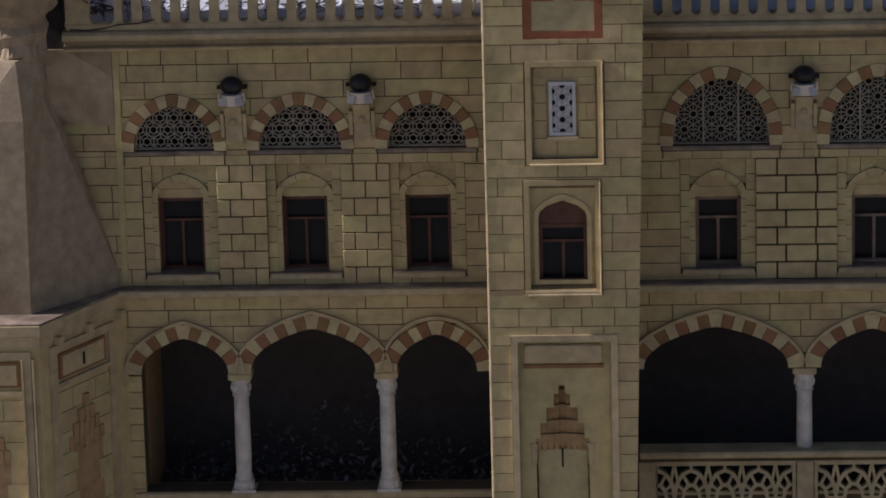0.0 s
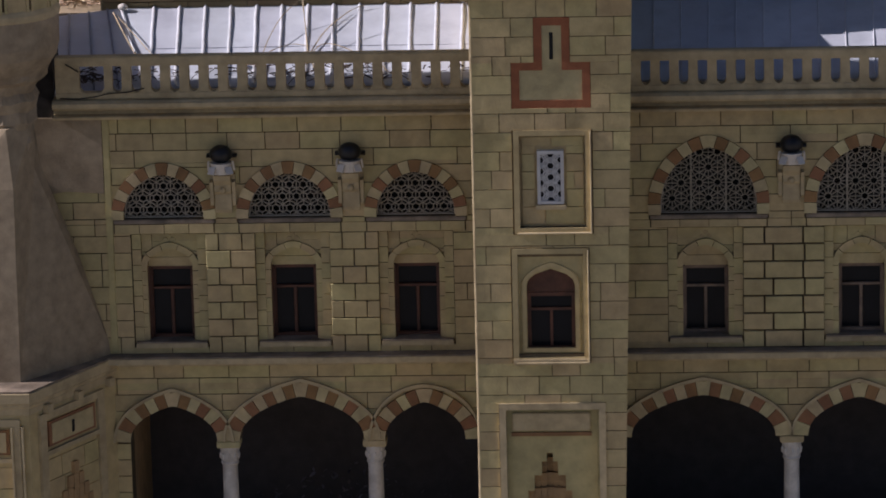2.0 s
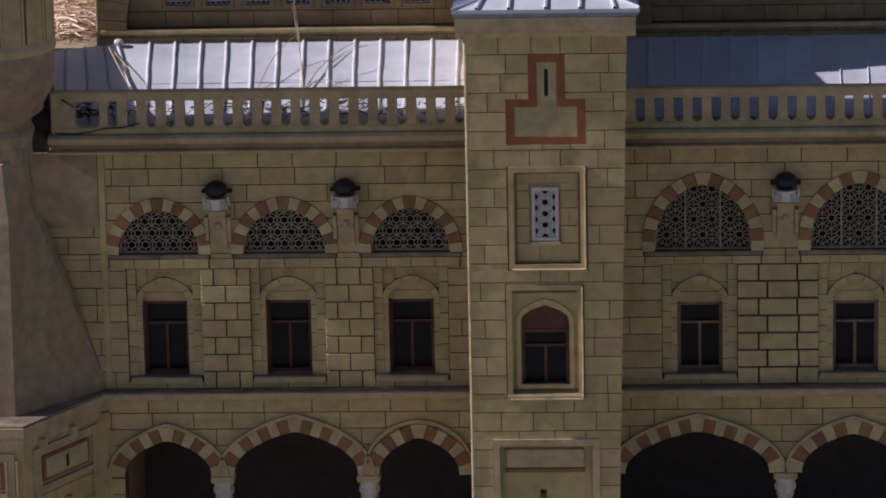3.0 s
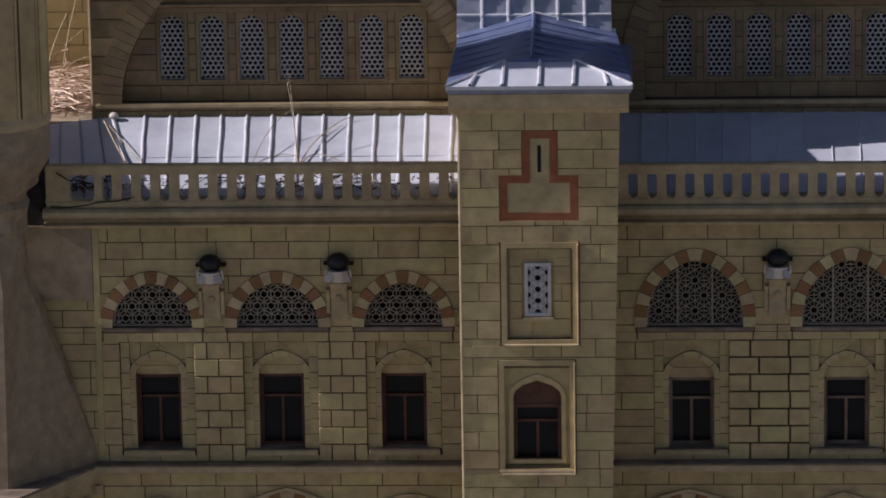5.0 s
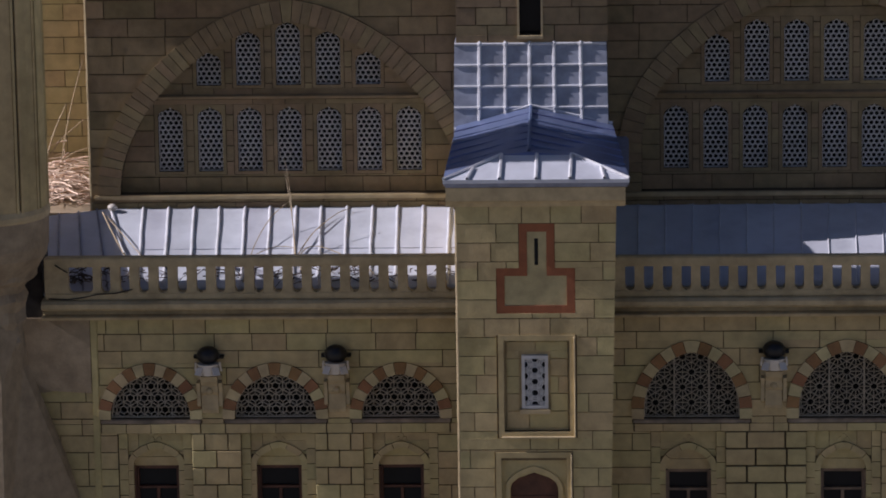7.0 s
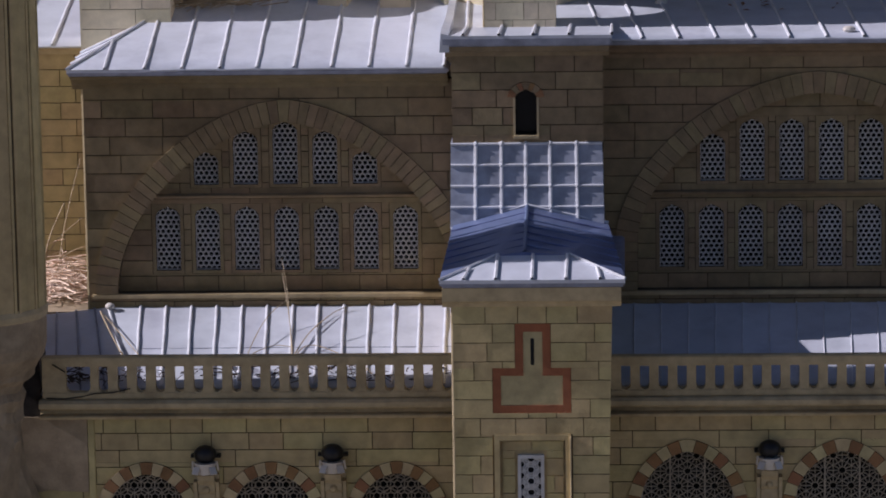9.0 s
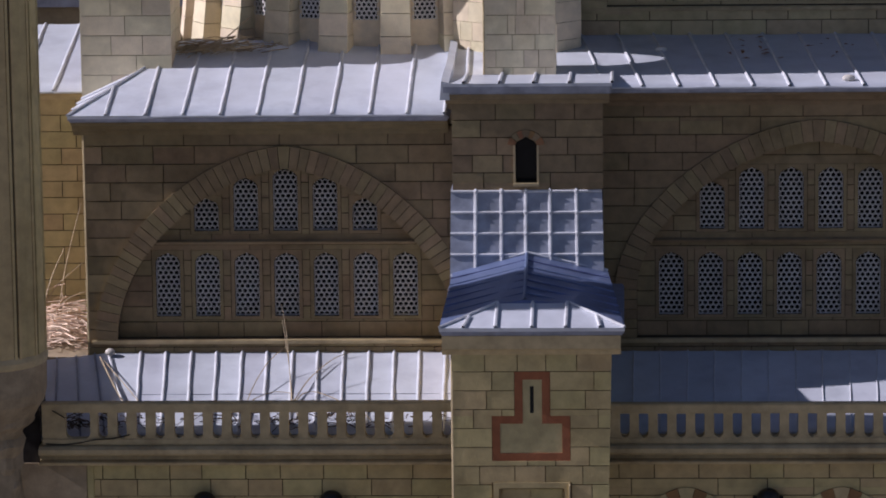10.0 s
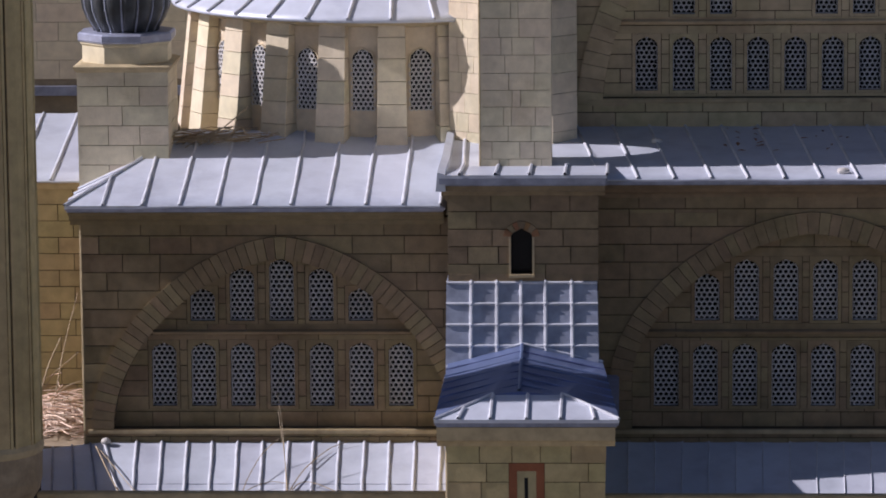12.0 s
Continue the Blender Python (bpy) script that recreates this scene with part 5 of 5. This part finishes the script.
part("neck", lathe(bmesh.new(), [(0.0560, 1.2400), (0.0560, 1.2605), (0.0585, 1.2630), (0.0585, 1.2650)], px, py + 0.0545, 8, 22.5), PALE, pil)
part("lead_ring", lathe(bmesh.new(), [(0.0600, 1.2653), (0.0615, 1.2675), (0.0615, 1.2745), (0.059, 1.2765)], px, py + 0.0545, 8, 22.5), LEADMID, pil)
bm = bmesh.new()
prof = [(0.040, 1.2767), (0.041, 1.2805), (0.0475, 1.2905), (0.0535, 1.3045), (0.055, 1.3185), (0.052, 1.3335), (0.044, 1.3465), (0.03, 1.3585), (0.012, 1.3705), (0.004, 1.3885)]
seg = 128
rings = []
for r, z in prof:
    ring = []
    for k in range(seg):
        a = 2 * math.pi * k / seg
        rr = r * (0.925 + 0.075 * abs(math.sin(a * 8)) ** 0.6)
        ring.append((px + rr * math.cos(a), py + 0.0545 + rr * math.sin(a), z))
    rings.append(ring)
fin = part("finial", loft(bm, rings), DOMEBLACK, pil, "dark ribbed lead finial", smooth=True)
for k in range(16):
    a = 2 * math.pi * k / 16
    pts = [(px + (r * 0.94 + 0.0008) * math.cos(a), py + 0.0545 + (r * 0.94 + 0.0008) * math.sin(a), z) for r, z in prof[:8]]
    part("rib", tube(bmesh.new(), pts, 0.0012, 5), LEADMID, fin)


# ---- minaret at the corner ----
mina = thing("minaret", "cream stone minaret with a fluted shaft on a polygonal base", "minaret")
mx, my = -0.5020, -0.055
base = [(-0.4735, -0.145), (-0.392, 0.004), (-0.392, 0.04), (-0.47, 0.09), (-0.60, 0.09), (-0.66, 0.04), (-0.66, -0.05), (-0.60, -0.145)]
part("base", loft(bmesh.new(), [[(x, y, z) for x, y in base] for z in (0.0, 0.428)]), STONE, mina)


def grow(pts, k):
    return [(mx + (x - mx) * k, my + (y - my) * k) for x, y in pts]


part("base_cornice", loft(bmesh.new(), [[(x, y, z) for x, y in grow(base, k)] for k, z in ((1.0, 0.412), (1.012, 0.413), (1.02, 0.420), (1.05, 0.4225), (1.05, 0.4255), (1.085, 0.4275), (1.085, 0.4385), (1.0, 0.4405))]), TRIM, mina)


def on_face(a, b, t, z, out=0.0):
    a, b = Vector((*a, 0)), Vector((*b, 0))
    nv = Vector(((b - a).y, -(b - a).x, 0)).normalized()
    p = a.lerp(b, t) + nv * out
    return (p.x, p.y, z)


def face_slab(a, b, t0, t1, z0, z1, out0, out1, mat, name, label=""):
    rings = [[on_face(a, b, t0, z, out1), on_face(a, b, t1, z, out1), on_face(a, b, t1, z, out0), on_face(a, b, t0, z, out0)] for z in (z0, z1)]
    return part(name, loft(bmesh.new(), rings), mat, mina, label)


for a, b, lo, hi in ((base[0], base[1], 0.16, 0.74), (base[7], base[0], 0.15, 0.85)):
    for t0, t1, z0, z1 in ((lo - 0.07, lo, 0.05, 0.408), (hi, hi + 0.07, 0.05, 0.408), (lo, hi, 0.400, 0.408), (lo, hi, 0.358, 0.363)):
        face_slab(a, b, t0, t1, z0, z1, -0.002, 0.004, TRIM, "moulding")
    face_slab(a, b, lo + 0.03, hi - 0.03, 0.367, 0.396, -0.002, 0.0025, REDSTONE, "panel_border")
    face_slab(a, b, lo + 0.06, hi - 0.06, 0.370, 0.393, -0.002, 0.0035, CREAM, "panel")
    face_slab(a, b, (lo + hi) / 2 - 0.012, (lo + hi) / 2 + 0.012, 0.374, 0.388, 0.002, 0.0042, VOID, "slit")
    for r in range(7):
        z = 0.352 - (r + 1) * 0.0245
        cut = [lo, lo + (hi - lo) * (0.33 if r % 2 else 0.55), hi] if r % 2 else [lo, lo + (hi - lo) * 0.28, lo + (hi - lo) * 0.72, hi]
        for p, q in zip(cut, cut[1:]):
            mid = abs((p + q) / 2 - (lo + hi) / 2) < 0.16 * 1 and r > 2
            if not mid:
                face_slab(a, b, p + 0.004, q - 0.004, z + 0.0005, z + 0.024, -0.002, 0.0016, STONE, "stone")
    c = (lo + hi) / 2
    for r, (z, hw) in enumerate(((0.325, 0.03), (0.31, 0.09), (0.295, 0.15), (0.28, 0.20))):
        for k in range(1 + 2 * r):
            w = 2 * hw / (1 + 2 * r)
            tk = c - hw + w * k
            face_slab(a, b, tk + 0.004, tk + w - 0.004, z - (0.004 if k % 2 else 0), z + 0.014, -0.002, 0.006 - 0.001 * r, NICHE, "stalactite")
    face_slab(a, b, c - 0.19, c + 0.19, 0.05, 0.279, -0.002, 0.0006, NICHE, "niche")
for t in (0.845, 0.94):
    face_slab(base[7], base[0], t - 0.009, t + 0.009, 0.05, 0.400, 0.0, 0.0075, TRIM, "corner_bead")
# modillions under the cornice
for t in (0.18, 0.52, 0.88):
    face_slab(base[0], base[1], t - 0.028, t + 0.028, 0.4085, 0.418, 0, 0.008, TRIM, "modillion")

# smooth pyramid that turns the base into the round shaft
foot_ring = [(mx + (x - mx) * 0.985, max(-0.112, my + (y - my) * 0.985), 0.4400) for x, y in base]
foot_ring[0] = (-0.4860, -0.112, 0.4400)
top_ring = [(-0.4840, -0.1095, 0.662), (-0.4665, -0.060, 0.674), (-0.4630, -0.040, 0.674), (-0.480, -0.010, 0.668), (-0.530, -0.010, 0.668), (-0.555, -0.035, 0.668), (-0.555, -0.075, 0.668), (-0.540, -0.1095, 0.662)]
neck_ring = [(mx + 0.037 * math.cos(a), my + (0.048 if math.sin(a) < 0 else 0.037) * math.sin(a), 0.728) for a in (math.atan2(y - my, x - mx) for x, y, z in top_ring)]
part("transition", loft(bmesh.new(), [foot_ring, top_ring, neck_ring]), PLASTER, mina, "smooth weathered pyramid below the shaft")
part("flashing", loft(bmesh.new(), [[(x, y, z) for x, y in grow(base, 1.07)] for z in (0.4390, 0.4412)]), LEDGETOP, mina)
mq = lathe(bmesh.new(), [(0.034, 0.690), (0.0365, 0.705), (0.0345, 0.718), (0.0385, 0.730), (0.0365, 0.742), (0.0405, 0.753), (0.0390, 0.764), (0.0440, 0.774), (0.0530, 0.780), (0.0545, 0.787), (0.0595, 0.796), (0.0660, 0.806), (0.0690, 0.818), (0.0699, 0.85)], mx, my, 64)
for v in mq.verts:
    if v.co.z < 0.785:
        n = noise.noise(v.co * 55) * 0.0060 + noise.noise(v.co * 160) * 0.0026
        v.co += Vector((v.co.x - mx, v.co.y - my, 0)).normalized() * n + Vector((0, 0, n * 0.8))
part("shaft_foot", mq, PLASTER, mina, "rough broken and stained stone collar")
shaft = part("shaft", lathe(bmesh.new(), [(0.0690, 0.85), (0.0690, 1.40)], mx, my, 48), JOINT, mina)
part("shaft_ring", lathe(bmesh.new(), [(0.0690, 0.848), (0.0713, 0.852), (0.0719, 0.857), (0.0707, 0.861), (0.0690, 0.864)], mx, my, 48), TRIM, mina)
for k in range(14):
    a0 = 360 / 14 * k + 3.0
    for p, q, r in ((1.2, 3.6, 0.0707), (4.0, 21.4, 0.0698), (21.9, 24.5, 0.0707)):
        lathe_part = [[(mx + rr * math.cos(radians(a0 + aa)), my + rr * math.sin(radians(a0 + aa)), z) for rr, aa in ((r, p), (r, (p + q) / 2), (r, q), (0.0663, q), (0.0663, p))] for z in (0.862, 1.40)]
        part("flute" if q - p > 5 else "fillet", loft(bmesh.new(), lathe_part), STONE, shaft)


# ---- unseen wall added sunward behind the minaret to shade the roof hip ----
rear = thing("terrace_parapet", "unseen plain stone wall added behind the minaret for shade", "parapet", kind="structure")
part("wall", loft(bmesh.new(), [[(-0.577, 0.0, 0.0), (-0.565, 0.0, 0.0), (-0.565, 0.196, 0.0), (-0.577, 0.196, 0.0)], [(-0.577, 0.0, 0.8915), (-0.565, 0.0, 0.8915), (-0.565, 0.196, 0.9144), (-0.577, 0.196, 0.9144)]]), STONE, rear)


# ---- buildings behind ----
far = thing("hall_block", "sunlit tan stone wall of the prayer hall behind", "wall", kind="structure")
part("wall_core", boxed(-1.2, 0.9, 1.005, 1.2, 0.0, 1.9), JOINT_PALE, far)
part("wall_core", boxed(-1.0, -0.418, 0.423, 0.60, 0.0, 1.075), JOINT_UP, far)
for r in range(14):
    z = 0.79 + r * 0.0205
    x = -0.62 - 0.03 * (r % 2)
    while x < -0.42:
        part("stone", boxed(x + 0.0005, min(x + 0.0485, -0.418), 0.4205, 0.425, z + 0.0005, z + 0.020), STONE, far)
        x += 0.049
for r in range(14):
    z = 1.14 + r * 0.026
    x = -0.75 - 0.03 * (r % 2)
    while x < -0.28:
        part("stone", boxed(x + 0.0003, x + 0.0677, 1.0022, 1.008, z + 0.0003, z + 0.0257), PALE, far)
        x += 0.068
part("cornice", profile_x(bmesh.new(), [(0.44, 1.076), (0.417, 1.076), (0.414, 1.081), (0.407, 1.085), (0.44, 1.087)], -1.0, -0.435), TRIM, far)
part("band", boxed(-1.0, -0.28, 0.996, 1.01, 1.118, 1.131), LEADMID, far)
seamed_roof("roof_back", ((-0.70, 0.405, 1.088), (-0.435, 0.405, 1.088)), ((-0.70, 0.68, 1.135), (-0.435, 0.68, 1.135)), 6, LEAD, "lead roof strip behind the corner", seam_r=0.0021)


# ---- dry straw, stalks and needles ----
rl = random.Random(21)
bm = bmesh.new()
for k in range(420):
    cx, cy = -0.466 + rl.gauss(0, 0.022), 0.31 + rl.gauss(0, 0.04)
    z = 0.803 + abs(rl.gauss(0, 0.020)) * math.exp(-((cx + 0.47) / 0.04) ** 2)
    a, l = rl.gauss(-0.2, 0.7), rl.uniform(0.02, 0.055)
    d = Vector((math.cos(a), math.sin(a), rl.uniform(-0.15, 0.25))) * l / 2
    c = Vector((cx, cy, z))
    tube(bm, [c - d, c + Vector((0, 0, rl.uniform(-0.002, 0.004))), c + d], 0.0007, 3)
tagged(part("straw_heap", bm, STRAW), "heap of dry pine needles and straw in the roof corner", "straw", kind="stuff")
part_floor = boxed(-0.62, -0.4165, 0.2, 0.423, 0.78, 0.80)
tagged(part("roof_corner", part_floor, PLASTER), "tan plastered floor of the roof corner", "roof", kind="structure")


def stalk(pts, r, label):
    pts = [Vector(p) for p in pts]
    fine = []
    for i in range(len(pts) - 1):
        p0, p1, p2, p3 = pts[max(i - 1, 0)], pts[i], pts[i + 1], pts[min(i + 2, len(pts) - 1)]
        for k in range(6):
            t = k / 6
            fine.append(0.5 * ((2 * p1) + (p2 - p0) * t + (2 * p0 - 5 * p1 + 4 * p2 - p3) * t * t + (3 * p1 - p0 - 3 * p2 + p3) * t ** 3))
    fine.append(pts[-1])
    tagged(part("dry_stalk", tube(bmesh.new(), fine, r, 5, r * 0.5), TWIG), label, "stalk", "dry stalks")


def roof_z(y):
    return 0.752 + (y - 0.004) / 0.193 * 0.0535


for pts, r in (
    ([(-0.165, 0.06, roof_z(0.06) + 0.002), (-0.172, 0.10, 0.815), (-0.181, 0.13, 0.858)], 0.0009),
    ([(-0.165, 0.05, roof_z(0.05) + 0.002), (-0.178, 0.16, 0.826), (-0.186, 0.185, 0.866)], 0.0007),
    ([(-0.215, 0.02, roof_z(0.02) + 0.003), (-0.217, 0.07, 0.778), (-0.200, 0.13, 0.806), (-0.172, 0.16, 0.826)], 0.0009),
    ([(-0.222, 0.01, roof_z(0.01) + 0.003), (-0.216, 0.06, 0.774), (-0.190, 0.085, 0.782), (-0.165, 0.08, 0.781)], 0.0009),
    ([(-0.157, 0.03, roof_z(0.03) + 0.003), (-0.160, 0.07, 0.777), (-0.140, 0.085, 0.782), (-0.090, 0.05, 0.769), (-0.07, 0.02, 0.760)], 0.0010),
    ([(-0.165, 0.07, roof_z(0.07) + 0.003), (-0.150, 0.12, 0.79), (-0.125, 0.17, 0.803), (-0.105, 0.185, 0.808)], 0.0010),
    ([(-0.400, 0.17, 0.806), (-0.375, 0.10, 0.785), (-0.345, 0.02, 0.763)], 0.0014),
    ([(-0.395, 0.165, 0.803), (-0.36, 0.10, 0.784), (-0.32, 0.02, 0.763)], 0.0009),
):
    stalk(pts, r * 0.8, "thin dry stalk lying on the lead roof")
for pts, r in (
    ([(-0.490, 0.32, 0.822), (-0.478, 0.33, 0.868), (-0.462, 0.34, 0.905)], 0.0012),
    ([(-0.492, 0.32, 0.826), (-0.470, 0.33, 0.862), (-0.440, 0.335, 0.888)], 0.0010),
    ([(-0.475, 0.32, 0.83), (-0.455, 0.32, 0.848), (-0.43, 0.32, 0.857)], 0.0010),
    ([(-0.470, 0.32, 0.822), (-0.458, 0.33, 0.89), (-0.440, 0.34, 0.96)], 0.0009),
):
    stalk(pts, r, "tall dry grass stalk standing in the roof corner")
bm = bmesh.new()
for k in range(90):
    c = Vector((-0.285 + rl.gauss(0, 0.026), 0.375 + rl.gauss(0, 0.008), 1.141 + abs(rl.gauss(0, 0.005))))
    a, l = rl.gauss(0.1, 0.6), rl.uniform(0.02, 0.06)
    d = Vector((math.cos(a), math.sin(a) * 0.5, rl.uniform(-0.1, 0.4))) * l / 2
    tube(bm, [c - d, c + Vector((0, 0, rl.uniform(0, 0.004))), c + d], 0.0007, 3)
for pts in (((-0.30, 0.37, 1.143), (-0.262, 0.365, 1.158), (-0.232, 0.37, 1.183)), ((-0.305, 0.36, 1.141), (-0.27, 0.36, 1.151), (-0.25, 0.355, 1.146), (-0.215, 0.36, 1.150)),
            ((-0.285, 0.36, 1.142), (-0.262, 0.355, 1.160), (-0.247, 0.36, 1.156)), ((-0.26, 0.36, 1.143), (-0.243, 0.36, 1.162), (-0.238, 0.365, 1.158), (-0.23, 0.36, 1.145))):
    tube(bm, pts, 0.0010, 4)
tagged(part("needle_litter", bm, TWIG), "dry twigs and needles caught behind the roof corner", "twigs", kind="stuff")


# litter of fine twigs behind the balustrade
bm = bmesh.new()
for k in range(150):
    x, y = rl.uniform(-0.43, 0.02), abs(rl.gauss(0.012, 0.02)) + 0.006
    c = Vector((x, y, roof_z(y) + 0.003 + abs(rl.gauss(0, 0.003))))
    a, l = rl.uniform(0, 6.28), rl.uniform(0.008, 0.032)
    d = Vector((math.cos(a), math.sin(a) * 0.4, rl.uniform(-0.1, 0.5))) * l / 2
    if (c - d).y < 0.003 or (c + d).y < 0.003:
        continue
    tube(bm, [c - d, c + Vector((0, 0, rl.uniform(0, 0.003))), c + d], rl.uniform(0.0004, 0.0009), 3)
for k in range(70):
    x, y = rl.choice((rl.uniform(-0.43, -0.33), rl.gauss(-0.16, 0.05))), abs(rl.gauss(0.01, 0.015)) + 0.012
    q = rl.uniform(0.003, 0.008)
    m = Matrix.Translation((x, y, roof_z(y) + 0.004)) @ Euler((rl.uniform(-0.6, 0.6), rl.uniform(-0.6, 0.6), rl.uniform(0, 6))).to_matrix().to_4x4()
    bm.faces.new([bm.verts.new(m @ Vector(p)) for p in ((-q, 0, 0), (0, -q * 0.45, 0.001), (q, 0, 0), (0, q * 0.45, 0.001))])
tagged(part("roof_litter", bm, LITTER), "dark dry twigs and leaves lying behind the balustrade", "twigs", kind="stuff")
